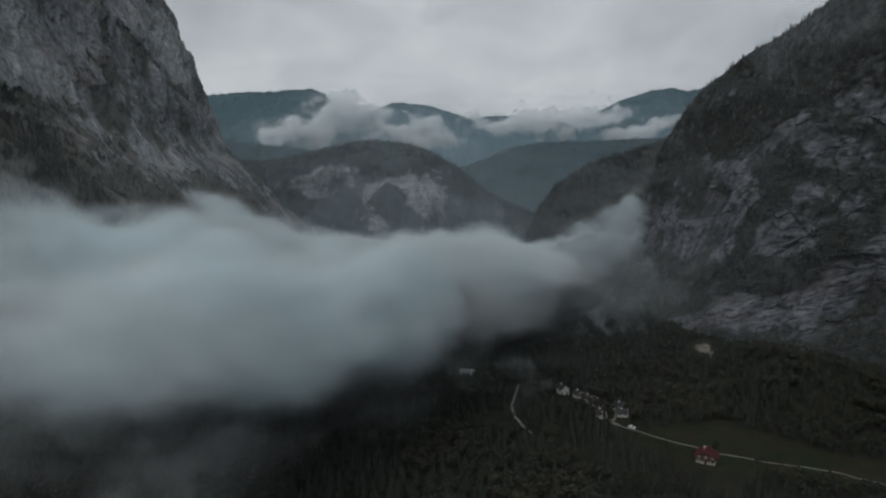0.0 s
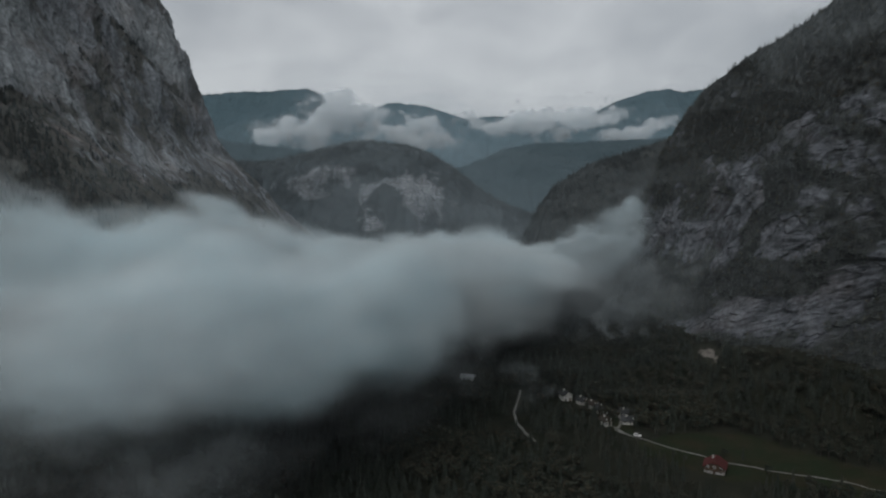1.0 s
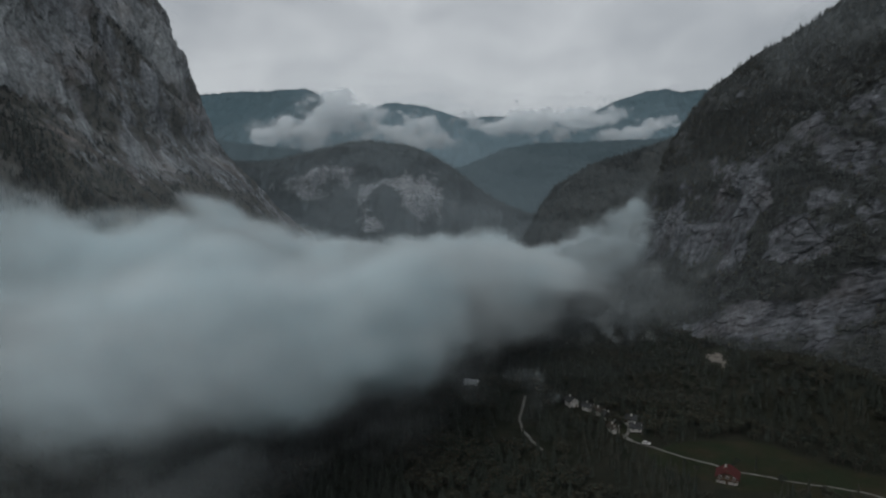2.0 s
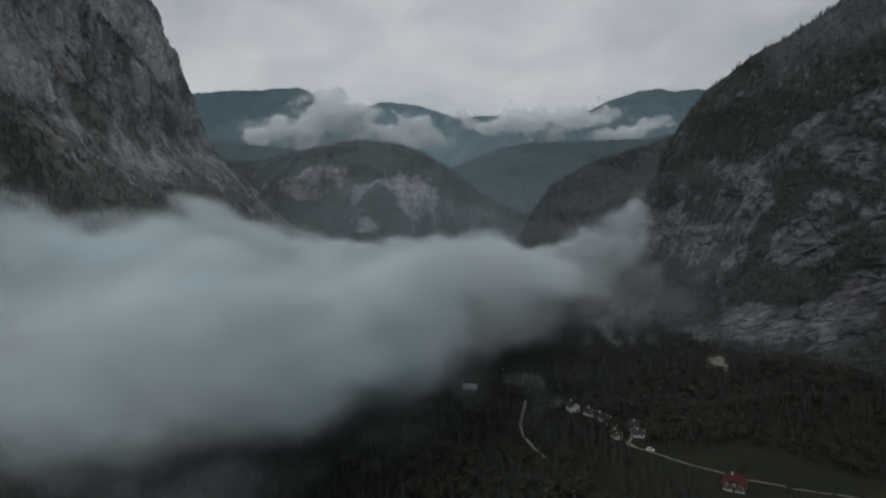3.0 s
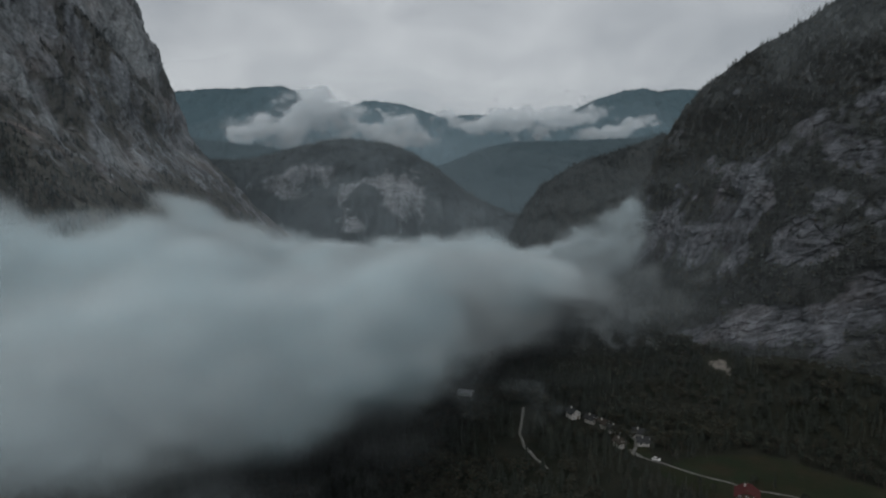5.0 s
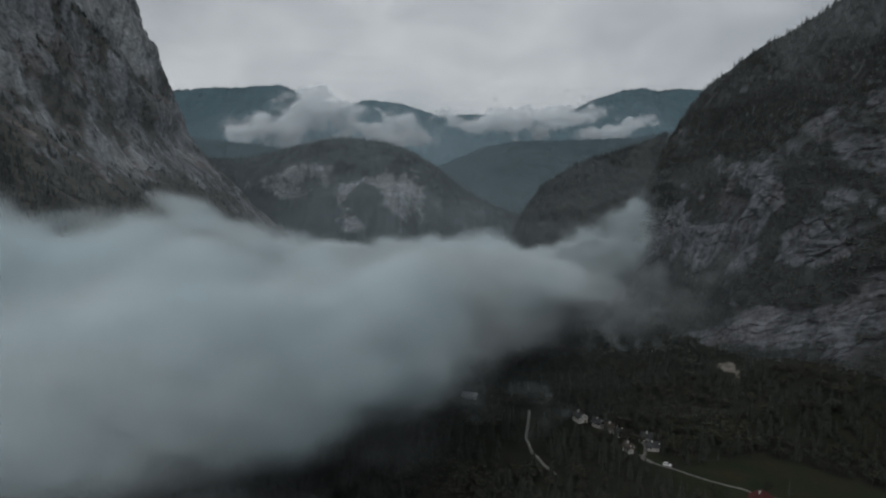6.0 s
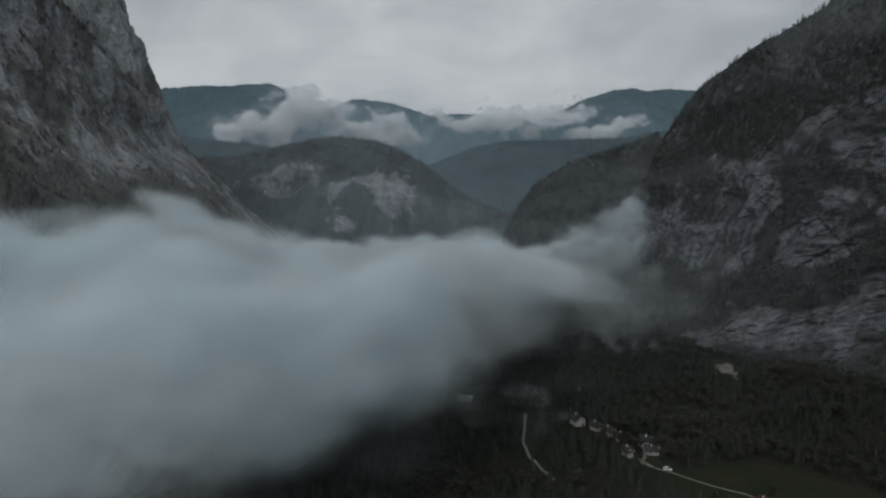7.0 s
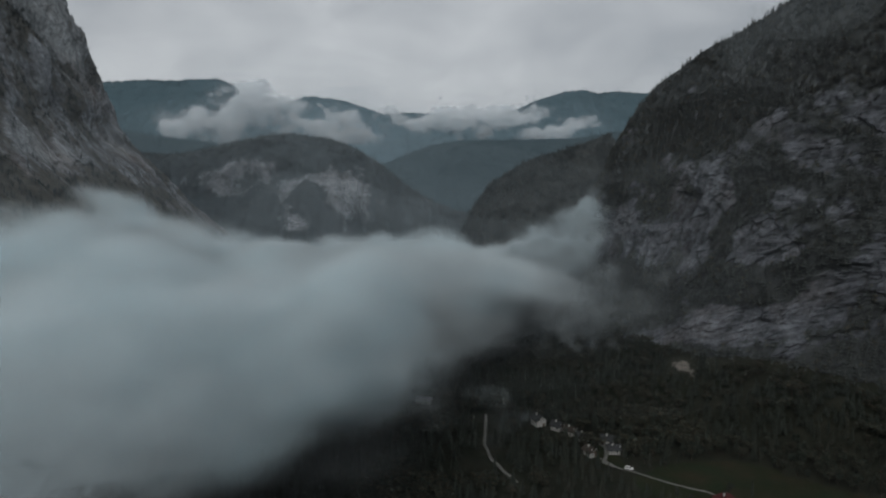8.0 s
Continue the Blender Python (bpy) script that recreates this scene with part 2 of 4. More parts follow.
BARK = plain("bark", (0.035, 0.028, 0.022), (0.075, 0.062, 0.050), 0.6, relief=0.05, stretch=(1, 1, 0.2))
GRAVEL = plain("pale_gravel", (0.09, 0.088, 0.083), (0.20, 0.196, 0.185), 1.6, 0.95, 0.1, 0.06)
PLASTER = plain("lime_plaster", (0.32, 0.31, 0.295), (0.54, 0.525, 0.50), 1.4, 0.9, 0.2)
TIMBER = plain("weathered_timber", (0.045, 0.030, 0.020), (0.10, 0.070, 0.045), 0.5, 0.8, 0.2, 0.02, (1, 1, 0.2))
RED_TILE = plain("red_roof_tile", (0.052, 0.018, 0.018), (0.095, 0.028, 0.027), 0.9, 0.95, 0.08, 0.04)
GREY_TILE = plain("slate_roof", (0.026, 0.028, 0.030), (0.060, 0.062, 0.064), 0.9, 0.95, 0.08, 0.04)
WOOD_ROOF = plain("brown_shingle_roof", (0.034, 0.029, 0.025), (0.070, 0.060, 0.052), 0.8, 0.95, 0.08, 0.04)
METAL_ROOF = plain("pale_metal_roof", (0.28, 0.29, 0.30), (0.45, 0.46, 0.47), 2.0, 0.45, 0.5)
PAINT = plain("white_paint", (0.70, 0.70, 0.69), (0.82, 0.82, 0.81), 0.8, 0.6, 0.4)
CAR_PAINT = plain("silver_paint", (0.60, 0.61, 0.62), (0.70, 0.71, 0.72), 2.0, 0.3, 0.6)
RUBBER = plain("rubber", (0.012, 0.012, 0.012), (0.03, 0.03, 0.03), 0.2, 0.8, 0.2)
GLASS = plain("dark_window_glass", (0.015, 0.017, 0.020), (0.03, 0.033, 0.036), 1.0, 0.1, 0.5)


def fog_material(name, strength, low, high, size, tint):
    """Thin translucent veil of droplets; its density follows a drifting noise."""
    n = Nodes(name)
    fac = n.noise(size, 4, 0.55, (1, 1, 1.6))
    alpha = n.math("MULTIPLY", n.math("MULTIPLY", n.ramp(fac, [(0.3, (low,)), (0.7, (high,))]), strength), n.value("dense"))
    d = n.add("ShaderNodeBsdfDiffuse", Color=(*tint, 1))
    s = n.add("ShaderNodeBsdfTranslucent", Color=(*tint, 1))
    lit = n.add("ShaderNodeMixShader", i0=0.66, i1=d.outputs[0], i2=s.outputs[0])
    clear = n.add("ShaderNodeBsdfTransparent")
    veil = n.add("ShaderNodeMixShader", i0=alpha, i1=clear.outputs[0], i2=lit.outputs[0])
    n.t.links.new(veil.outputs[0], n.t.nodes["Material Output"].inputs["Surface"])
    n.t.nodes.remove(n.b)
    return n.m


FOG = fog_material("fog", 0.20, 0.6, 1.3, 45, (0.86, 0.94, 0.962))
MIST = fog_material("thin_mist", 0.028, 0.5, 1.4, 30, (0.80, 0.885, 0.91))
HAZE = fog_material("haze", 0.018, 0.7, 1.3, 200, (0.74, 0.87, 0.94))
NEAR_HAZE = fog_material("near_haze", 0.020, 0.8, 1.2, 150, (0.78, 0.88, 0.93))
FAR_HAZE = fog_material("far_haze", 0.040, 0.8, 1.2, 500, (0.70, 0.87, 0.96))
PLUME_FOG = fog_material("fog_plume", 0.080, 0.5, 1.5, 26, (0.79, 0.885, 0.915))
SHRED_FOG = fog_material("mist_shred", 0.017, 0.4, 1.6, 12, (0.80, 0.885, 0.91))
HANGING = fog_material("hanging_mist", 0.042, 0.1, 1.9, 26, (0.84, 0.90, 0.91))
CLOUD = fog_material("cloud_shred", 0.12, 0.4, 1.6, 40, (0.94, 0.98, 1.0))


# ---- terrain ----
# foot of the two valley walls: distance from the middle line x = 0, along y
FOOT_Y = np.array([-600, -300, 0, 200, 300, 350, 400, 425, 445, 470, 520, 610, 680, 750, 850, 950, 1100, 1300])
FOOT_X = np.array([560, 500, 440, 375, 322, 287, 247, 226, 212, 192, 175, 170, 163, 183, 228, 300, 420, 640])
RISE_Z = np.array([-40, 12, 50, 100, 175, 275, 420, 600])
RISE_X = np.array([-17, 5, 25, 41, 78, 137, 217, 320])
# height of the eastern ridge along y, above which the ground lies back
CREST_Y = np.array([300, 420, 480, 560, 631, 700, 800, 900, 1100])
CREST_Z = np.array([560, 420, 340, 284, 258, 219, 165, 120, 50])
WEST_Z = np.array([-40, 12, 50, 98, 160, 203, 250, 334, 442, 600])
WEST_X = np.array([110, 165, 205, 250, 312, 350, 372, 402, 458, 545])
WEST_Y = np.array([-600, 0, 250, 400, 1000, 1060, 1150, 1300, 1500])
WEST_IN = np.array([160, 90, 30, 0, 0, 6, 110, 320, 600])


def east_x(y, z):
    crest = np.interp(y, CREST_Y, CREST_Z)
    return np.interp(y, FOOT_Y, FOOT_X) + np.interp(np.minimum(z, crest), RISE_Z, RISE_X) + 4.5 * np.clip(z - crest, 0, 170)


def west_x(y, z):
    return -np.interp(z, WEST_Z, WEST_X) - np.interp(y, WEST_Y, WEST_IN)


def ground_z(x, y):
    x, y = np.asarray(x, float), np.asarray(y, float)
    p = xyz(x, y, 0.0)
    near = np.exp(-((x - 130) ** 2 + (y - 345) ** 2) / 150.0 ** 2).ravel()
    z = -2 + fbm(p, 130, 3, seed=3) * 3.5 * (1 - near)
    east = np.interp(y, FOOT_Y, FOOT_X) - x
    west = x + 165 + np.interp(y, WEST_Y, WEST_IN)
    z = z.reshape(x.shape) + 0.32 * np.clip(70 - east, 0, 110) + 0.35 * np.clip(90 - west, 0, 140)
    return z + 0.012 * np.clip(y - 450, 0, 2600) * step(450, 900, y)


def inside(x, y, poly):
    x, y = np.asarray(x, float), np.asarray(y, float)
    hit = np.zeros(x.shape, bool)
    for (x0, y0), (x1, y1) in zip(poly, poly[1:] + poly[:1]):
        cross = (y0 > y) != (y1 > y)
        hit ^= cross & (x < x0 + (y - y0) * (x1 - x0) / ((y1 - y0) or 1e-9))
    return hit


def line_distance(x, y, line):
    best = np.full(np.asarray(x, float).shape, 1e9)
    for (x0, y0), (x1, y1) in zip(line, line[1:]):
        s = np.clip(((x - x0) * (x1 - x0) + (y - y0) * (y1 - y0)) / ((x1 - x0) ** 2 + (y1 - y0) ** 2), 0, 1)
        best = np.minimum(best, np.hypot(x - x0 - s * (x1 - x0), y - y0 - s * (y1 - y0)))
    return best


MEADOW = [(104, 346), (116, 354), (136, 362), (165, 364), (180, 349), (197, 327), (222, 308), (245, 290), (240, 262), (205, 278), (170, 294), (151, 300), (134, 304), (118, 318), (108, 332)]
LANE = [(100, 372), (104, 361), (119, 345), (131, 334), (140, 326), (155, 317.5), (174, 309), (192, 302), (206, 288), (232, 268), (270, 230)]
TRACK = [(51, 350), (47, 362), (44, 380), (44.5, 398), (48, 412), (52, 430), (54, 440)]
VILLAGE_PATH = [(105, 398), (107.5, 384), (103.5, 373), (99, 367), (104, 361)]
YARD = [(90, 418), (86, 410), (93, 396), (95, 378), (98, 364), (108, 358), (111, 366), (108, 380), (113, 390), (102, 408)]
HOME = (134.2, 314.5)


def build_ground():
    far = np.array([600, 800, 1100, 1500, 2000, 2700, 3600, 4900])
    xs = np.concatenate([-far[::-1], np.arange(-460, 461, 4.0), far])
    ys = np.concatenate([-far[::-1], np.arange(-400, 160, 20.0), np.arange(160, 900, 4.0), np.arange(900, 1900, 25.0), [2000, 2300, 2700, 3300, 4000, 4900]])
    gx, gy = np.meshgrid(xs, ys)
    z = ground_z(gx, gy) + 0.5 * fbm(xyz(gx, gy, 0.0), 9, 2, seed=8).reshape(gx.shape)
    v = xyz(gx, gy, z)
    meadow = inside(gx, gy, MEADOW).astype(float).ravel()
    meadow = np.maximum(meadow, 0.8 * inside(gx, gy, YARD).ravel())
    scree = 1.1 * np.exp(-(((gx - 191 + 0.25 * (gy - 459)) / 4.0) ** 2 + ((gy - 459) / 12) ** 2)).ravel()
    me = np_mesh("ground", v, grid_faces(*gx.shape), GROUND, True, {"meadow": meadow, "scree": scree})
    tagged(new("ground", me), "dark damp forest floor with a green meadow", "ground", kind="structure")


build_ground()


def wall_surface(ys, zs, face, side, seed):
    """Displaced points of a valley wall, with how green each is. side: 1 east, -1 west."""
    gy, gz = np.meshgrid(ys, zs, indexing="ij")
    p = xyz(face(gy, gz), gy, gz)
    out = 10 * fbm(p, 85, 3, 0.42, seed=seed) + (3.0 if side > 0 else 2.2) * ridged(p * (1, 1, 0.4), 38, 2, seed=seed + 5)
    # beds dip one way high on the wall and the other way low down
    high = step(75, 125, p[:, 2])
    tilt = np.where(side > 0, -0.22 * high + 0.55 * (1 - high), 0.05)
    bedz = p[:, 2] + tilt * (p[:, 1] - 470) + 4 * fbm(p, 60, 2, seed=seed + 9)
    # joints part the wall into leaning columns, beds part these into blocks
    lean = 0.15 if side > 0 else -0.6
    q = np.stack([p[:, 0], p[:, 1] + lean * p[:, 2], bedz * (0.8 if side > 0 else 0.55)], 1)
    q[:, 0] *= 0.6
    rough, tone = np.zeros(len(p)), np.full(len(p), 0.55)
    for size, amp, s in ((30, 2.4, 1), (12, 1.5, 2), (5.5, 0.7, 3)) if side > 0 else ((44, 2.4, 1), (18, 1.5, 2), (7.5, 0.8, 3)):
        value, joint = cells(q, size, seed + s)
        rough += amp * value - 0.35 * amp * (1 - step(0.0, 0.14, joint))
        tone += 0.16 * value - 0.14 * (1 - step(0.0, 0.12, joint))
    for period, amp in ((17.0, 1.2), (6.3, 0.7)) if side > 0 else ((26.0, 0.6),):
        bed = (bedz / period + 0.15 * fbm(p, 25, 2, seed=seed + 17)) % 1.0
        rough += amp * (np.where(bed < 0.78, bed / 0.78, (1 - bed) / 0.22) - 0.5) * step(-0.5, 0.4, fbm(p, 60, 2, seed=seed + 13))
    rough += 0.7 * fbm(p, 6, 3, 0.6, seed=seed + 21)
    tone += 0.10 * fbm(p, 5, 3, 0.7, seed=seed + 27)
    return p, out, rough, bedz, np.clip(tone, 0, 1), gy, gz


def close_back(v, rows, cols, away):
    """Adds a back to a wall surface, so that the mountain is a solid."""
    top = v.reshape(rows, cols, 3)[:, -1]
    back = [top + (away * 60, 0, 45), top + (away * 200, 0, 80), np.stack([top[:, 0] + away * 500, top[:, 1], np.full(rows, -40.0)], 1)]
    return np.concatenate([v.reshape(rows, cols, 3)] + [b[:, None] for b in back], 1).reshape(-1, 3)


def near_line(y, z, line, width):
    """1 on a line of (y, z) along a wall, falling off with the distance."""
    return np.exp(-(line_distance(y, z, line) / width) ** 2)


def with_back(values, rows, cols):
    return np.concatenate([values.reshape(rows, cols), np.repeat(values.reshape(rows, cols)[:, -1:], 3, 1)], 1).ravel()


def forest_east(p, rough, bedz, seed=70):
    """How green the eastern wall is, and where its rock is pale."""
    y, z = p[:, 1] + 9 * fbm(p, 26, 3, 0.6, seed=seed + 1), p[:, 2] + 6 * fbm(p, 22, 3, 0.6, seed=seed + 2)
    def zone(cy, cz, ry, rz, lean=0.0):
        return np.exp(-np.abs((y - cy - lean * (z - cz)) / ry) ** 2.6 - np.abs((z - cz) / rz) ** 2.6)

    columns = 0.9 * zone(628, 98, 66, 34) + 0.85 * zone(532, 108, 30, 44, 0.2) + zone(508, 118, 15, 52, 0.15)
    blocks = 1.1 * zone(462, 100, 16, 14, 0.5)
    belt = 1.3 * near_line(y, z, [(497, 26), (476, 44), (448, 51), (428, 70), (402, 94)], 13) + 0.8 * zone(438, 40, 30, 9)
    bands = 0.75 * near_line(y, z, [(494, 183), (468, 166), (440, 153), (415, 142)], 10) + 0.65 * near_line(y, z, [(460, 195), (436, 182), (410, 170)], 12)
    bands += 0.5 * near_line(y, z, [(462, 128), (440, 122), (412, 104)], 7) + 0.6 * near_line(y, z, [(604, 168), (570, 152), (545, 150)], 7)
    bands += 0.5 * zone(405, 60, 26, 16) + 0.4 * zone(375, 110, 22, 30) + 0.6 * zone(400, 215, 22, 16)
    dark = 0.9 * zone(488, 122, 7, 22, 0.5) + 1.1 * zone(466, 72, 24, 10, -0.4) + 0.5 * zone(560, 140, 12, 10)
    bare = np.clip(columns + blocks + belt + bands - dark, 0, 1.2)
    ledge = fbm(np.stack([0.25 * p[:, 0], 0.25 * y, bedz], 1), 7, 4, 0.65, seed=seed)
    cleft = fbm(np.stack([0.2 * p[:, 0], y + 0.15 * z, 0.4 * z], 1), 8, 4, 0.65, seed=seed + 6)
    veg = 1.02 - 1.0 * bare + 0.28 * ledge + 0.26 * cleft - 0.06 * (rough - rough.mean()) + 0.25 * step(24, 10, z)
    pale = np.clip(0.42 * (blocks + 0.8 * belt) + 0.12 * columns, 0, 0.6)
    return np.clip(veg, 0, 1), pale


def forest_west(p, rough, seed=90):
    y, z = p[:, 1] + 9 * fbm(p, 26, 3, 0.6, seed=seed + 1), p[:, 2] + 6 * fbm(p, 22, 3, 0.6, seed=seed + 2)
    def zone(cy, cz, ry, rz, lean=0.0):
        return np.exp(-np.abs((y - cy - lean * (z - cz)) / ry) ** 2.4 - np.abs((z - cz) / rz) ** 2.4)

    pale = 0.9 * zone(610, 290, 45, 22, 1.0) + 0.75 * zone(620, 238, 40, 28) + 0.6 * zone(690, 292, 30, 25, 1.0) + 0.6 * zone(560, 240, 30, 40)
    pale += 0.85 * zone(960, 352, 95, 50, 1.2) + 0.6 * zone(985, 300, 60, 30) + 0.55 * zone(725, 168, 45, 22) + 0.6 * zone(812, 237, 26, 6) + 0.6 * zone(640, 195, 30, 12) + 0.7 * zone(950, 168, 18, 12)
    gully = 1.0 * near_line(y, z, [(790, 360), (815, 335), (850, 305), (905, 290), (985, 262)], 13) + 0.7 * near_line(y, z, [(655, 320), (700, 280), (730, 250)], 9)
    wood = 1.2 * zone(450, 165, 95, 40) + 1.1 * zone(500, 122, 140, 28) + 0.5 * zone(600, 205, 60, 10) + 0.45 * zone(770, 120, 160, 22)
    drape = fbm(np.stack([0.15 * p[:, 0], y - 0.6 * z, 0.45 * z], 1), 34, 5, 0.6, seed=seed)
    speck = fbm(p, 15, 4, 0.65, seed=seed + 4)
    veg = 0.42 + 0.12 * step(250, 190, z) - 0.55 * pale + 0.5 * gully + 0.7 * wood + 0.24 * drape + 0.14 * speck - 0.05 * (rough - rough.mean())
    return np.clip(veg, 0, 1), np.clip(0.8 * pale + 0.1 * drape, 0, 0.8)


def build_walls():
    ys = np.concatenate([np.arange(-600, 240, 30.0), np.arange(240, 380, 3.5), np.arange(380, 700, 1.3), np.arange(700, 860, 2.2), np.arange(860, 1301, 20.0)])
    zs = np.concatenate([np.arange(-40, 0, 4.0), np.arange(0, 215, 1.25), np.arange(215, 330, 2.0), np.arange(330, 601, 18.0)])
    p, out, rough, bedz, tone, gy, gz = wall_surface(ys, zs, east_x, 1, 31)
    veg, pale = forest_east(p, rough, bedz)
    v = p.copy()
    push = out * (1 - 0.2 * veg) + rough * (1 - 0.7 * veg)
    v[:, 0] -= push
    v[:, 1] -= 0.45 * push * step(330, 430, p[:, 1]) * step(540, 480, p[:, 1])
    rows, cols = gy.shape
    east = close_back(v, rows, cols, 1)
    greens = np.concatenate([veg.reshape(rows, cols), np.ones((rows, 3))], 1).ravel()
    ob = new("east_mountain", np_mesh("east_mountain", east, grid_faces(rows, cols + 3, True), ROCK, False,
                                      {"veg": greens, "bed": with_back(bedz, rows, cols), "pale": with_back(pale, rows, cols), "tone": with_back(tone, rows, cols)}))
    tagged(ob, "steep grey limestone mountain with wooded ledges and ridge", "mountain", kind="structure")
    ys = np.concatenate([np.arange(-600, 380, 30.0), np.arange(380, 1160, 2.0), np.arange(1160, 1501, 20.0)])
    zs = np.concatenate([np.arange(-40, 60, 12.0), np.arange(60, 420, 1.9), np.arange(420, 480, 4.0), np.arange(480, 601, 18.0)])
    p, out, rough, bedz, tone, gy, gz = wall_surface(ys, zs, west_x, -1, 52)
    # a gully parts the nearer buttress from the one behind
    line = 790 + (350 - p[:, 2]) * 1.6
    gully = 15 * step(-6, 30, p[:, 1] - line) * step(1060, 960, p[:, 1]) * step(190, 240, p[:, 2])
    veg2, pale = forest_west(p, rough)
    w = p.copy()
    w[:, 0] += 1.1 * out + 0.8 * rough * (1 - 0.4 * veg2) - gully + 3 + 9 * step(290, 400, p[:, 2])
    rows2, cols2 = gy.shape
    west = close_back(w, rows2, cols2, -1)
    greens = np.concatenate([veg2.reshape(rows2, cols2), np.ones((rows2, 3))], 1).ravel()
    scar = 0.7 * near_line(p[:, 1] + 3 * fbm(p, 9, 3, seed=5), p[:, 2], [(572, 188), (590, 176), (612, 162)], 4.5) + 0.4 * near_line(p[:, 1], p[:, 2] + 3 * fbm(p, 9, 3, seed=6), [(625, 160), (640, 142)], 8.0)
    ob = new("west_mountain", np_mesh("west_mountain", west, grid_faces(rows2, cols2 + 3), ROCK_WEST, False,
                                      {"veg": greens, "bed": with_back(bedz, rows2, cols2), "pale": with_back(pale, rows2, cols2), "tone": with_back(tone, rows2, cols2), "rust": with_back(scar, rows2, cols2)}))
    tagged(ob, "sheer brown and grey limestone cliff mountain", "mountain", kind="structure")
    return (v, veg), (w, veg2)


EAST, WEST = build_walls()


def crest_mesh(crest, profile, along, down, wobble, seed, bumps):
    """A ridge lofted from its crest line: x, y, z points, falling towards the camera by profile rows (forward, drop)."""
    crest = np.array(crest, float)
    s = np.linspace(0, 1, len(crest))
    u = np.linspace(0, 1, along)
    line = np.stack([np.interp(u, s, crest[:, k]) for k in range(3)], 1)
    k = max(3, along // 40) | 1
    pad = np.pad(line, ((k // 2, k // 2), (0, 0)), "edge")
    line = np.stack([np.convolve(pad[:, c], np.ones(k) / k, "valid") for c in range(3)], 1)
    prof = np.array(profile, float)
    t = np.linspace(0, 1, down)
    ps = np.linspace(0, 1, len(prof))
    fwd, drop = np.interp(t, ps, prof[:, 0]), np.interp(t, ps, prof[:, 1])
    v = np.repeat(line[:, None], down, 1)
    v[..., 1] -= fwd
    v[..., 2] -= drop
    flat = v.reshape(-1, 3)
    n1 = wobble * fbm(flat, bumps, 4, seed=seed) + 0.8 * wobble * ridged(flat * (1, 0.3, 0.25), bumps * 0.8, 3, seed=seed + 3)
    soft = np.tile(step(0, 0.12, t), along)
    flat[:, 1] -= n1 * soft
    flat[:, 2] += 0.25 * n1 * soft + 0.10 * wobble * fbm(flat, bumps * 0.07, 3, 0.7, seed=seed + 7)
    v = flat.reshape(along, down, 3)
    back = v[:, :1] + (0, 250, -120)
    v = np.concatenate([v[:, :1] + (0, 500, -900), back, v], 1)
    v[..., 2] = np.maximum(v[..., 2], -30)
    return v


def loft(name, crest, profile, along, down, wobble, seed, bumps, material, label, veg=None):
    v = crest_mesh(crest, profile, along, down, wobble, seed, bumps)
    rows, cols = v.shape[:2]
    flat = v.reshape(-1, 3)
    values = {"veg": veg(flat), "bed": flat[:, 2], "pale": 0.5 * (1 - veg(flat)), "tone": np.clip(0.6 + 0.22 * fbm(flat * (1, 0.4, 0.5), 22, 4, 0.65, seed=12), 0, 1)} if veg else None
    ob = new(name, np_mesh(name, flat, grid_faces(rows, cols, True), material, True, values))
    tagged(ob, label, "mountain", kind="structure")
    return v[:, 2:]


def at_depth(y, points):
    return [(x, y, z) for x, z in points]


def hill_veg(p):
    x, z = p[:, 0] + 16 * fbm(p, 45, 4, 0.6, seed=14), p[:, 2] + 14 * fbm(p, 40, 4, 0.6, seed=15)
    def zone(cx, cz, rx, rz):
        return np.exp(-np.abs((x - cx) / rx) ** 2.4 - np.abs((z - cz) / rz) ** 2.4)

    face = 1.15 * zone(-42, 105, 46, 50) + 0.8 * zone(-95, 142, 45, 22) + 0.8 * zone(-165, 105, 22, 40) + 0.8 * zone(-128, 52, 30, 22) + 0.5 * zone(20, 100, 26, 34)
    face += 0.72 * zone(-225, 160, 52, 26) + 0.62 * zone(-310, 130, 60, 28) + 0.4 * zone(-250, 108, 50, 14)
    face -= 0.55 * zone(-125, 104, 20, 26)
    streak = fbm(np.stack([x, 0.2 * p[:, 1], 0.25 * z], 1), 18, 4, 0.6, seed=8)
    return np.clip(1.05 - 1.0 * np.clip(face, 0, 1.15) + 0.16 * fbm(p, 40, 4, seed=9) + 0.22 * streak, 0, 1)


HILL = loft("middle_hill", at_depth(1550, [(-760, 230), (-640, 205), (-560, 196), (-492, 190), (-437, 186), (-382, 192), (-299, 212), (-231, 229), (-164, 237), (-84, 228), (-17, 205), (37, 170), (105, 116), (159, 86), (215, 66), (280, 58), (360, 70), (460, 90)]),
            [(0, 0), (42, 26), (85, 62), (122, 112), (165, 165), (235, 235), (320, 290)], 340, 120, 20, 4, 110, ROCK_MID, "rounded wooded hill with a pale rock face", hill_veg)
SPUR = loft("wooded_spur", [(437, 1200, 226), (354, 1150, 200), (298, 1110, 184), (251, 1080, 171), (214, 1070, 151), (186, 1065, 133), (159, 1060, 98), (140, 1055, 65), (127, 1050, 27), (110, 1050, -20)],
            [(0, 0), (40, 38), (90, 90), (150, 150), (220, 230)], 160, 70, 9, 14, 60, FOREST_SPUR, "dark wooded spur coming down to the valley")
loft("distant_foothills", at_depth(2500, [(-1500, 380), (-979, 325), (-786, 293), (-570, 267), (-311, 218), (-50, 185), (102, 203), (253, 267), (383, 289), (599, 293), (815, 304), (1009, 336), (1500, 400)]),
     [(0, 0), (160, 90), (420, 260), (600, 420)], 620, 110, 28, 24, 260, FOREST_FOOT, "wooded foothills in the distance with haze blue in their colour")
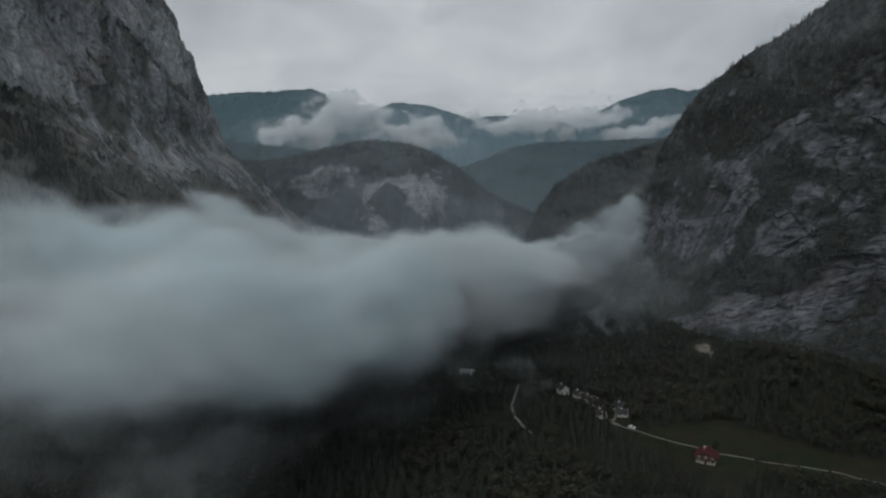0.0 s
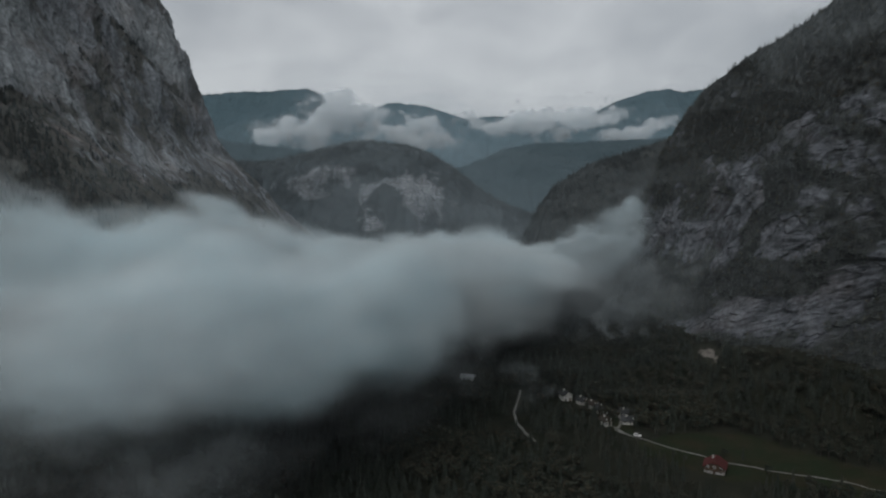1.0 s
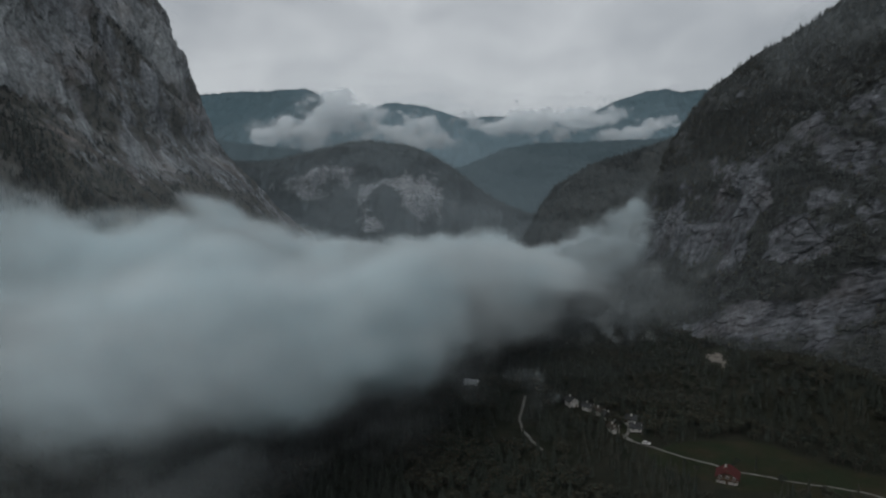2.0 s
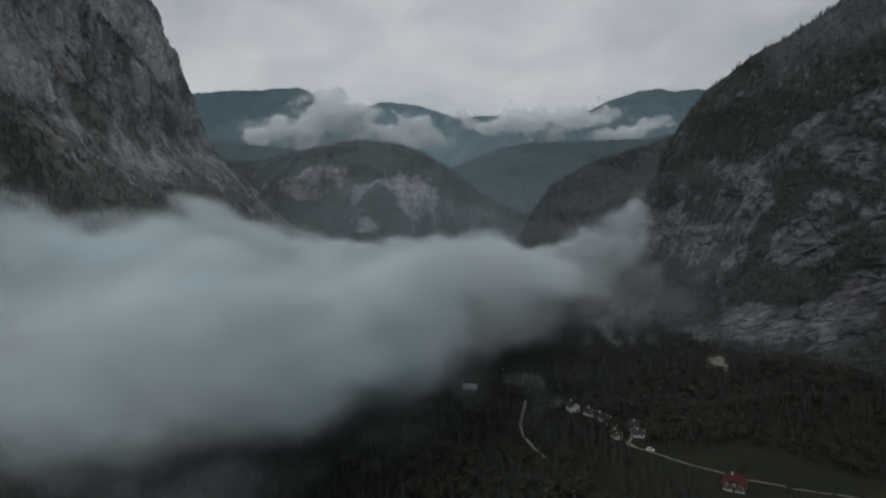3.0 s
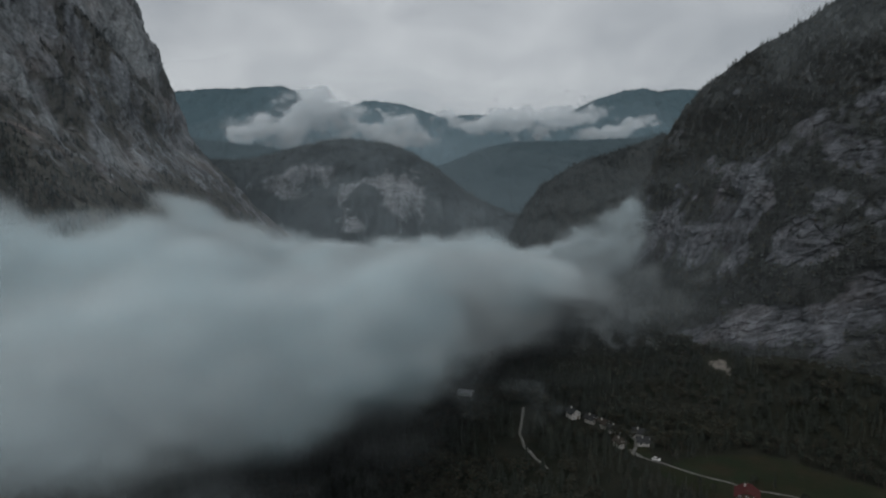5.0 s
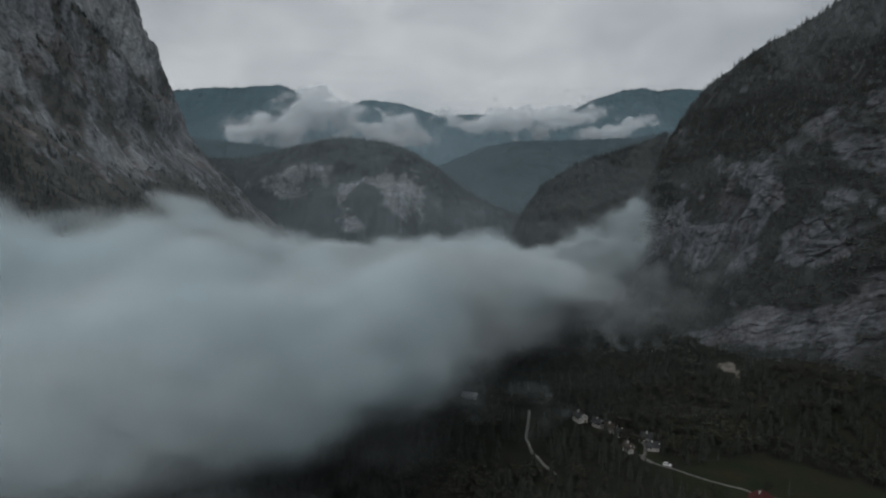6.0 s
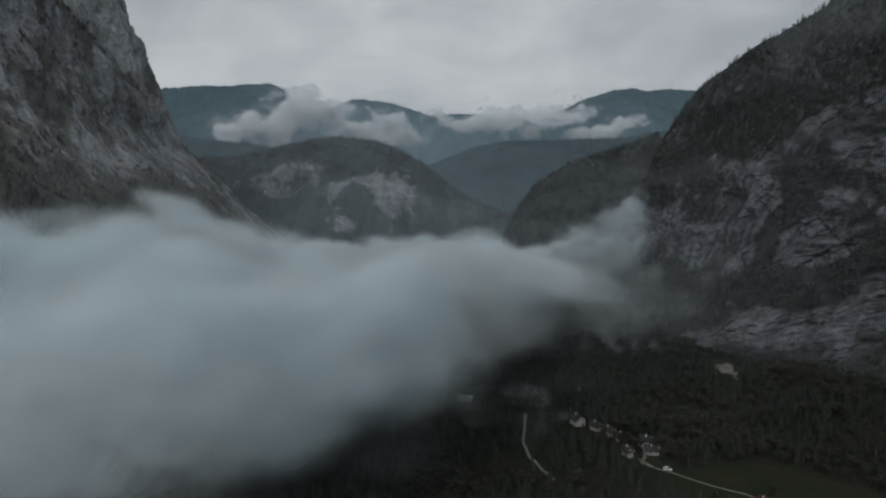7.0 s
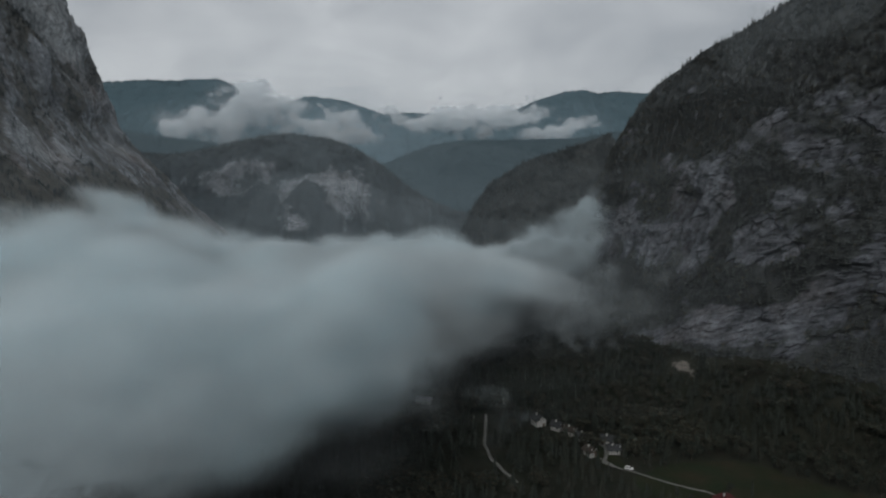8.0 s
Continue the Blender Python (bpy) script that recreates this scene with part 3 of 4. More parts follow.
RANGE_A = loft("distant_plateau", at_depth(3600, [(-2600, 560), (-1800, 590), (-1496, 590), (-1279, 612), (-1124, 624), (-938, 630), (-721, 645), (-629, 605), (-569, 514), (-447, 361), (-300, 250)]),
               [(0, 0), (120, 120), (420, 300), (900, 640)], 620, 110, 34, 34, 300, FOREST_FAR, "wooded plateau in the distance with haze blue in its colour")
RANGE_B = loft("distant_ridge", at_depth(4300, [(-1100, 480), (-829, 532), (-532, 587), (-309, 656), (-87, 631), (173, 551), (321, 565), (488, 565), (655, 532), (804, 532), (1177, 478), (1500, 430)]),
               [(0, 0), (160, 120), (480, 330), (1000, 680)], 620, 110, 34, 44, 300, FOREST_FAR, "wooded ridge in the distance with haze blue in its colour")
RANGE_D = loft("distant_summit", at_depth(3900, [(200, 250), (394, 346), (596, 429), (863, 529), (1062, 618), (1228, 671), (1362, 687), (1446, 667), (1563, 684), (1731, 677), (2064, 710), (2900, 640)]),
               [(0, 0), (140, 120), (450, 320), (950, 700)], 620, 110, 34, 54, 300, FOREST_FAR, "wooded summit in the distance with haze blue in its colour")


# ---- fog ----
def field(lo, hi, cell, balls, rough, size, seed, crisp=0.62, squash=1.6, torn=0.28):
    """Density on a grid, from soft ellipsoids (centre, radii) and noise."""
    axes = [np.arange(a, b + cell, cell) for a, b in zip(lo, hi)]
    g = np.stack(np.meshgrid(*axes, indexing="ij"), -1)
    shape = g.shape[:3]
    p = g.reshape(-1, 3)
    warp = np.stack([fbm(p, size * 1.4, 2 if torn < 0.5 else 4, 0.6, seed=seed + 40 + k) for k in range(3)], 1) * size * torn
    q = p + warp
    total = np.zeros(len(p))
    for b in balls:
        c, r = np.array(b[:3], float), np.array(b[3:6], float)
        o = (q - c) / r
        o[:, 2] *= np.where(o[:, 2] > 0, 1 / crisp, 0.87)
        total += (b[6] if len(b) > 6 else 1.0) * np.exp(-3.0 * (o ** 2).sum(1))
    d = 1 - np.exp(-1.4 * total)
    fluff = fbm(p * (1, 1, squash), size, 3, 0.5, seed=seed) + 0.62 * fbm(p * (1, 1, squash), size * 0.36, 4, 0.62, seed=seed + 20)
    d = d + rough * fluff * step(0.02, 0.34, d)
    d = d.reshape(shape)
    d[0], d[-1], d[:, 0], d[:, -1], d[:, :, 0], d[:, :, -1] = (-1,) * 6
    return d


def skin(d, level, lo, cell):
    """The surface where the density is level: one point a cell, quads between."""
    s = d > level
    corner = [(i, j, k) for i in (0, 1) for j in (0, 1) for k in (0, 1)]
    n = [m - 1 for m in d.shape]
    cut = lambda a, c: a[c[0]:c[0] + n[0], c[1]:c[1] + n[1], c[2]:c[2] + n[2]]
    total, count = np.zeros((*n, 3)), np.zeros(n)
    for a in corner:
        for axis in range(3):
            if a[axis]:
                continue
            b = tuple(v + (k == axis) for k, v in enumerate(a))
            da, db, cross = cut(d, a), cut(d, b), cut(s, a) != cut(s, b)
            w = np.where(cross, (level - da) / np.where(cross, db - da, 1), 0)
            for k in range(3):
                total[..., k] += np.where(cross, a[k] + (w if k == axis else 0), 0)
            count += cross
    on = count > 0
    index = np.full(n, -1)
    index[on] = np.arange(on.sum())
    where = np.argwhere(on) + total[on] / count[on][:, None]
    faces = []
    for axis in range(3):
        o1, o2 = [k for k in range(3) if k != axis]
        shift = [slice(0, d.shape[0]), slice(0, d.shape[1]), slice(0, d.shape[2])]
        a, b = list(shift), list(shift)
        a[axis], b[axis] = slice(0, d.shape[axis] - 1), slice(1, d.shape[axis])
        e = np.argwhere(s[tuple(a)] != s[tuple(b)])
        e = e[(e[:, o1] > 0) & (e[:, o2] > 0) & (e[:, o1] < d.shape[o1] - 1) & (e[:, o2] < d.shape[o2] - 1)]
        quad = []
        for m1, m2 in ((1, 1), (0, 1), (0, 0), (1, 0)):
            c = e.copy()
            c[:, o1] -= m1
            c[:, o2] -= m2
            quad.append(index[c[:, 0], c[:, 1], c[:, 2]])
        quad = np.stack(quad, 1)
        flip = s[e[:, 0], e[:, 1], e[:, 2]] != (axis == 1)
        quad[~flip] = quad[~flip][:, ::-1]
        faces.append(quad)
    return np.array(lo) + cell * where, np.concatenate(faces)


def fog_bank(name, lo, hi, cell, balls, rough, size, seed, levels, material, label, category="fog", crisp=0.62, torn=0.28):
    d = field(lo, hi, cell, balls, rough, size, seed, crisp, torn=torn)
    vs, fs, dense, base = [], [], [], 0
    for k, level in enumerate(levels):
        v, f = skin(d, level, lo, cell)
        vs.append(v)
        dense.append(np.full(len(v), (k + 1) / len(levels)))
        fs.append(f + base)
        base += len(v)
    ob = new(name, np_mesh(name, np.concatenate(vs), np.concatenate(fs), material, True, {"dense": np.concatenate(dense)}))
    return tagged(ob, label, category, kind="stuff")


FOG_WEST = [(-284, 441, 121, 43, 47, 72), (-257, 404, 103, 190, 43, 46), (-272, 645, 96, 149, 175, 42), (-239, 679, 108, 63, 49, 80), (-192, 692, 52, 163, 108, 61), (-181, 639, 73, 85, 140, 34),
            (-119, 280, 98, 87, 190, 42), (-132, 334, 81, 190, 94, 44), (-268, 398, 98, 127, 148, 37), (-65, 374, 86, 190, 119, 20),
            (-55, 312, 58, 80, 70, 30), (-22, 390, 58, 55, 60, 22), (-262, 405, 120, 60, 40, 38, 0.45)]
FOG_EAST = [(-114, 745, 44, 105, 177, 36), (-38, 704, 76, 58, 40, 45), (-10, 545, 53, 68, 110, 47), (40, 549, 70, 77, 86, 47), (86, 617, 41, 51, 76, 23), (143, 652, 46, 55, 83, 20),
            (152, 650, 63, 49, 40, 20), (98, 561, 78, 32, 40, 22), (150, 640, 70, 40, 40, 20),
            (0, 610, 38, 90, 60, 24, 0.8), (75, 610, 38, 60, 60, 20, 0.7), (-40, 490, 40, 60, 60, 24, 0.7), (62, 565, 42, 60, 60, 24, 0.8), (15, 525, 38, 60, 50, 22, 0.7)]
fog_bank("valley_fog", (-440, 110, -8), (250, 960, 176), 5.0, FOG_WEST + FOG_EAST, 0.29, 80, 3,
         np.linspace(0.12, 0.72, 20), FOG, "thick pale grey fog bank lying across the valley", torn=0.3)
PLUME = [(118, 588, 58, 46, 66, 26), (138, 590, 68, 32, 52, 24), (152, 594, 80, 24, 42, 22, 0.8), (164, 598, 92, 20, 34, 18, 0.7), (173, 600, 104, 15, 28, 14, 0.5)]
fog_bank("fog_plume", (40, 480, 10), (230, 700, 140), 3.5, PLUME, 0.26, 34, 23,
         np.linspace(0.03, 0.7, 16), PLUME_FOG, "pale fog plume drawn up along the rock wall", crisp=1.0, torn=0.5)
VEIL = [(172, 560, 60, 40, 60, 34), (184, 530, 52, 32, 50, 30), (150, 570, 38, 46, 60, 26), (192, 500, 66, 22, 36, 26, 0.6), (118, 560, 30, 44, 60, 22), (90, 600, 24, 50, 60, 20)]
fog_bank("fog_wisp", (20, 400, 0), (250, 710, 140), 5.0, VEIL, 0.34, 34, 25,
         np.linspace(0.04, 0.7, 10), MIST, "thin grey mist veil before the rock wall", crisp=1.0, torn=0.6)
RIDGE_VEIL = [(272, 500, 242, 44, 60, 30, 0.6), (255, 545, 232, 34, 50, 20, 0.5), (286, 455, 252, 36, 40, 40, 0.6)]
fog_bank("fog_wisp", (190, 380, 150), (345, 660, 330), 6.0, RIDGE_VEIL, 0.1, 60, 27,
         np.linspace(0.04, 0.7, 8), MIST, "thin grey mist veil drifting over the mountain ridge", crisp=1.0, torn=0.5)


def patches(rows, seed, weight=1.0):
    """Small torn shreds of mist over the trees: (x, y, z, half width, half height)."""
    rng = np.random.RandomState(seed)
    balls = []
    for x, y, z, r, h in rows:
        for k in range(3):
            balls.append((x + rng.uniform(-0.7, 0.7) * r, y + rng.uniform(-1, 1) * r, z + rng.uniform(-0.5, 0.8) * h, r * rng.uniform(0.5, 1.0), r * rng.uniform(0.7, 1.2), h * rng.uniform(0.6, 1.1), weight))
    return balls


fog_bank("fog_wisp", (95, 420, 0), (190, 540, 80), 3.0, patches([(138, 505, 24, 11, 14), (136, 498, 38, 8, 10)], 4, 1.5), 0.5, 18, 29,
         np.linspace(0.04, 0.8, 10), SHRED_FOG, "small grey mist wisp rising out of the forest", crisp=1.0, torn=0.6)
fog_bank("fog_wisp", (10, 360, -4), (95, 470, 50), 3.0, patches([(54, 410, 14, 14, 9), (47, 425, 22, 10, 8), (62, 398, 8, 12, 6)], 5, 0.6), 0.5, 18, 30,
         np.linspace(0.04, 0.8, 10), SHRED_FOG, "small grey mist wisp over the forest track", crisp=1.0, torn=0.6)
UNDER = patches([(-20, 560, 24, 30, 14), (20, 545, 22, 22, 12), (50, 560, 20, 24, 10), (-50, 470, 22, 30, 14), (-95, 420, 20, 26, 14), (-75, 360, 16, 20, 10), (-110, 330, 18, 24, 12), (-66, 320, 14, 14, 8)], 6)
fog_bank("hanging_mist", (-180, 250, -4), (120, 640, 70), 4.0, UNDER, 0.5, 30, 31,
         np.linspace(0.05, 0.8, 9), SHRED_FOG, "torn grey mist hanging below the fog bank", crisp=1.0, torn=0.6)
HUNG = [(-200, 290, 44, 130, 120, 46), (-120, 290, 36, 90, 90, 40), (-90, 390, 42, 90, 90, 40), (-20, 470, 38, 80, 90, 30), (40, 530, 34, 66, 76, 26, 0.8), (-60, 335, 26, 60, 70, 32, 0.25), (-20, 400, 28, 60, 60, 28, 0.35)]
fog_bank("hanging_mist", (-380, 150, -6), (150, 660, 110), 6.0, HUNG, 0.5, 46, 37,
         np.linspace(0.05, 0.8, 10), HANGING, "faint grey mist hanging below the fog bank", crisp=1.0)

fog_bank("near_haze", (-760, 140, -20), (760, 900, 400), 25.0, [(0, 520, 90, 700, 330, 270)], 0.1, 300, 43,
         np.linspace(0.05, 0.7, 5), NEAR_HAZE, "faint blue-grey haze in the valley", crisp=1.0)
fog_bank("valley_haze", (-820, 1080, -20), (560, 1560, 330), 20.0, [(-120, 1330, 60, 640, 170, 250)], 0.3, 240, 47,
         np.linspace(0.05, 0.7, 8), HAZE, "thin blue-grey haze far up the valley", crisp=1.0)
fog_bank("far_haze", (-2500, 2970, -20), (2700, 3200, 900), 30.0, [(100, 3085, 200, 2300, 95, 560)], 0.1, 600, 49,
         np.linspace(0.05, 0.7, 8), FAR_HAZE, "blue haze before the distant mountains", crisp=1.0)


def puffs(line, count, thick, seed, weight=1.0, flat=1.7):
    """Soft puffs strewn along a line of (x, z), so that a cloud is ragged; about 3 km away."""
    rng = np.random.RandomState(seed)
    pts = np.array(line, float)
    u = rng.uniform(0, len(pts) - 1, count)
    k = np.arange(len(pts))
    x, z = np.interp(u, k, pts[:, 0]) + rng.normal(0, 0.4 * thick, count), np.interp(u, k, pts[:, 1]) + rng.normal(0, 0.35 * thick, count)
    r = thick * rng.uniform(0.6, 1.4, count)
    # drawn up for 3000 m, set at 2800 m
    return [(0.933 * a, 2800 + rng.uniform(-50, 50), 9.3 + 0.933 * b, 0.933 * flat * c, 75, 0.933 * c, weight * rng.uniform(0.6, 1.1)) for a, b, c in zip(x, z, r)]


SHREDS = puffs([(-760, 375), (-640, 400), (-520, 430), (-400, 450), (-300, 430), (-260, 400)], 18, 52, 1)
SHREDS += puffs([(-470, 480), (-400, 520), (-340, 540)], 7, 50, 2, 0.35, 1.4)
SHREDS += puffs([(-620, 350), (-500, 345), (-350, 345), (-330, 330)], 9, 26, 8, 0.6)
SHREDS += puffs([(-260, 375), (-150, 370), (-60, 355), (10, 325), (50, 285)], 14, 34, 3)
SHREDS += puffs([(-110, 400), (-60, 430), (-40, 460)], 5, 24, 9, 0.45, 0.8)
SHREDS += puffs([(70, 400), (160, 410), (230, 390), (290, 430)], 9, 38, 4, 0.7)
SHREDS += puffs([(360, 425), (470, 440), (600, 450), (720, 445)], 13, 38, 10, 0.9, 2.0)
SHREDS += puffs([(400, 440), (470, 400), (530, 360), (570, 325)], 9, 28, 5, 0.8, 1.2)
SHREDS += puffs([(560, 400), (620, 420), (700, 440), (780, 450), (900, 450)], 10, 32, 11, 0.55)
SHREDS += puffs([(580, 350), (700, 352), (860, 352), (980, 372), (1060, 405)], 16, 21, 6, 0.9, 2.4)
SHREDS += puffs([(-880, 350), (-860, 400), (-830, 420)], 4, 28, 7, 0.5, 0.9)
fog_bank("cloud_shreds", (-960, 2640, 195), (1100, 2960, 660), 6.5, SHREDS, 0.40, 75, 11,
         np.linspace(0.06, 0.8, 12), CLOUD, "torn white cloud shreds hanging before distant mountains", "cloud", crisp=1.0, torn=0.65)


# ---- trees ----
def conifer(tiers, blades, seed, slim=1.0):
    """A spruce of height 1: crown of drooping boughs in whorls round a core, and its trunk. Returns crown and trunk."""
    r = np.random.RandomState(seed)
    v, f = [], []
    for k in range(tiers):
        h = 0.13 + 0.80 * (k + r.uniform(-0.3, 0.3)) / tiers
        reach = slim * (0.19 * (1 - h) ** 0.85 + 0.012)
        spin = r.uniform(0, 6.3)
        for b in range(blades):
            a = spin + 6.283 * (b + r.uniform(-0.3, 0.3)) / blades
            n = reach * r.uniform(0.65, 1.2)
            wide = 2.6 / blades * r.uniform(0.8, 1.2)
            i = len(v)
            v += [(0, 0, h + 0.055), (0.62 * n * np.cos(a - wide), 0.62 * n * np.sin(a - wide), h - 0.012),
                  (n * np.cos(a), n * np.sin(a), h - 0.045 * r.uniform(0.6, 1.6)), (0.62 * n * np.cos(a + wide), 0.62 * n * np.sin(a + wide), h - 0.012)]
            f += [(i, i + 1, i + 2), (i, i + 2, i + 3)]
    i = len(v)
    v += [(0.055 * np.cos(a), 0.055 * np.sin(a), 0.14) for a in np.arange(5) * 1.2566] + [(0, 0, 1.0)]
    f += [(i + k, i + (k + 1) % 5, i + 5) for k in range(5)]
    t = [(0.016 * np.cos(a), 0.016 * np.sin(a), z) for z in (-0.06, 0.35) for a in np.arange(5) * 1.2566]
    g = [q for k in range(5) for q in ((k, (k + 1) % 5, 5 + (k + 1) % 5), (k, 5 + (k + 1) % 5, 5 + k))]
    return (np.array(v), np.array(f)), (np.array(t), np.array(g))


def broadleaf(clumps, seed):
    """A broad-leaved tree of height 1: a lumpy crown of small tilted leaf clumps, and a trunk with limbs."""
    r = np.random.RandomState(seed)
    lumps = [(r.uniform(-0.17, 0.17), r.uniform(-0.17, 0.17), r.uniform(0.42, 0.80), r.uniform(0.13, 0.22)) for _ in range(7)]
    v, f = [], []
    for c in range(clumps):
        lx, ly, lz, lr = lumps[c % 7]
        d = r.normal(size=3)
        d /= np.linalg.norm(d)
        c0 = np.array((lx, ly, lz)) + d * lr * r.uniform(0.7, 1.08)
        e1 = np.cross(d, r.normal(size=3))
        e1 *= r.uniform(0.045, 0.085) / np.linalg.norm(e1)
        e2 = np.cross(d, e1) * r.uniform(0.7, 1.2)
        i = len(v)
        v += [c0 - e1 - 0.02 * d, c0 - e2, c0 + e1 - 0.02 * d, c0 + e2, c0 + 0.03 * d]
        f += [(i, i + 1, i + 4), (i + 1, i + 2, i + 4), (i + 2, i + 3, i + 4), (i + 3, i, i + 4)]
    t, g = [], []
    for (x0, y0, z0, r0), (x1, y1, z1, r1) in [((0, 0, -0.06, 0.022), (0, 0, 0.5, 0.014))] + [((0, 0, 0.3, 0.012), (l[0], l[1], l[2], 0.005)) for l in lumps[:4]]:
        i = len(t)
        for x, y, z, rr in ((x0, y0, z0, r0), (x1, y1, z1, r1)):
            t += [(x + rr * np.cos(a), y + rr * np.sin(a), z) for a in np.arange(4) * 1.5708]
        g += [q for k in range(4) for q in ((i + k, i + (k + 1) % 4, i + 4 + (k + 1) % 4), (i + k, i + 4 + (k + 1) % 4, i + 4 + k))]
    return (np.array(v), np.array(f)), (np.array(t), np.array(g))


def joined(shapes, places, heights, rng, widths=(0.85, 1.25)):
    """All copies of the shapes at the places as one set of points and triangles."""
    vs, fs, base = [], [], 0
    pick = rng.randint(0, len(shapes), len(places))
    for k, (sv, sf) in enumerate(shapes):
        p, h = places[pick == k], heights[pick == k]
        if not len(p):
            continue
        a = rng.uniform(0, 6.283, len(p))
        w = h * rng.uniform(*widths, len(p))
        lean = rng.normal(0, 0.025, (len(p), 2))
        c, s = np.cos(a)[:, None], np.sin(a)[:, None]
        x = (sv[:, 0] * c - sv[:, 1] * s) * w[:, None] + lean[:, :1] * sv[:, 2] * h[:, None] + p[:, :1]
        y = (sv[:, 0] * s + sv[:, 1] * c) * w[:, None] + lean[:, 1:] * sv[:, 2] * h[:, None] + p[:, 1:2]
        z = sv[:, 2] * h[:, None] + p[:, 2:]
        vs.append(np.stack([x, y, z], -1).reshape(-1, 3))
        fs.append((sf[None] + (np.arange(len(p)) * len(sv))[:, None, None] + base).reshape(-1, 3))
        base += len(p) * len(sv)
    return np.concatenate(vs), np.concatenate(fs)


def forest(name, shapes, places, heights, material, label, seed, widths=(1.3, 2.0)):
    v, f = joined(shapes, places, heights, np.random.RandomState(seed), widths)
    return tagged(new(name, np_mesh(name, v, f, material)), label, "forest", kind="stuff")


def whole(tree):
    (a, b), (c, d) = tree
    return np.concatenate([a, c]), np.concatenate([b, d + len(a)])


SPRUCES = [conifer(9, 7, s, w) for s, w in ((1, 1.0), (2, 0.85), (3, 1.15), (4, 1.0))]
BROADS = [broadleaf(84, s) for s in (5, 6, 7)]
SPRUCE_MID = [whole(conifer(6, 5, s, 1.15)) for s in (11, 12, 13)]
SPRUCE_LOW = [whole(conifer(3, 4, s, 1.5)) for s in (21, 22, 23)]
SHRUBS = [whole(broadleaf(20, s)) for s in (25, 26)]
BROAD_MID = [whole(broadleaf(42, s)) for s in (15, 16)]


def floor_places():
    """Where trees stand on the valley floor: a jittered grid, thinned by clearings."""
    rng = np.random.RandomState(40)
    gx, gy = np.meshgrid(np.arange(-340, 330, 5.3), np.arange(60, 860, 5.3))
    x = gx.ravel() + rng.uniform(-2.6, 2.6, gx.size)
    y = gy.ravel() + rng.uniform(-2.6, 2.6, gx.size)
    keep = ~inside(x, y, MEADOW) & (~inside(x, y, YARD) | (rng.uniform(0, 1, len(x)) < 0.8))
    keep &= (line_distance(x, y, LANE) > 4.5) & (line_distance(x, y, TRACK) > 4.5)
    keep &= np.hypot((x - HOME[0] + 4) / 13, (y - HOME[1] + 12) / 24) > 1
    for hx, hy in ((80, 419), (19, 463), (51, 436), (109, 358)):
        keep &= np.hypot(x - hx, (y - hy + 6) * 0.7) > 9
    for hx, hy in ((99, 395), (111, 389), (95, 404), (90, 412), (96, 376), (109, 377)):
        keep &= np.hypot(x - hx, y - hy + 0.5) > 4.8
    keep &= line_distance(x, y, VILLAGE_PATH) > 3.5
    keep &= np.hypot((x - 189) / 7, (y - 458) / 16) > 1
    keep &= x < np.interp(y, FOOT_Y, FOOT_X) + 4
    keep &= x > west_x(y, 30.0)
    p = xyz(x, y, 0.0)
    keep &= fbm(p, 38, 3, seed=17) + rng.uniform(-0.5, 0.5, len(x)) > -0.75
    x, y = x[keep], y[keep]
    return xyz(x, y, ground_z(x, y)), rng


PLACES, RNG = floor_places()
LEAFY = fbm(PLACES, 48, 3, seed=61) + RNG.uniform(-0.5, 0.5, len(PLACES)) + 0.3 * step(120, 200, PLACES[:, 0]) > 0.10
TALL = np.where(LEAFY, RNG.uniform(5, 9, len(PLACES)), RNG.uniform(6, 11.5, len(PLACES)))
# the stretch round the meadow holds single trees, the rest is joined
SINGLE = (PLACES[:, 0] > 70) & (PLACES[:, 0] < 240) & (PLACES[:, 1] > 238) & (PLACES[:, 1] < 372)
NEAR = (PLACES[:, 1] < 470) & (PLACES[:, 1] > 150)

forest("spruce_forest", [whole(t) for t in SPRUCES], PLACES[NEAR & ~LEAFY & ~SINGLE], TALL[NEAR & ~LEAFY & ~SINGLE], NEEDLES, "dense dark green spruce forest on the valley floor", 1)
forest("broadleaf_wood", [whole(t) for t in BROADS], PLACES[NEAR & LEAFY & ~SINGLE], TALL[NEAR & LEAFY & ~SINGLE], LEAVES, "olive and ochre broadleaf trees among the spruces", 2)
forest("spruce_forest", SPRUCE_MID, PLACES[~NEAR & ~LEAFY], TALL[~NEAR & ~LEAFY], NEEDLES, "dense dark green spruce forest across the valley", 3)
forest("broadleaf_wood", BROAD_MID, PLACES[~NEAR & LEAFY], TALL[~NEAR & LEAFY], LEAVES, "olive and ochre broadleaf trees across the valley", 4)


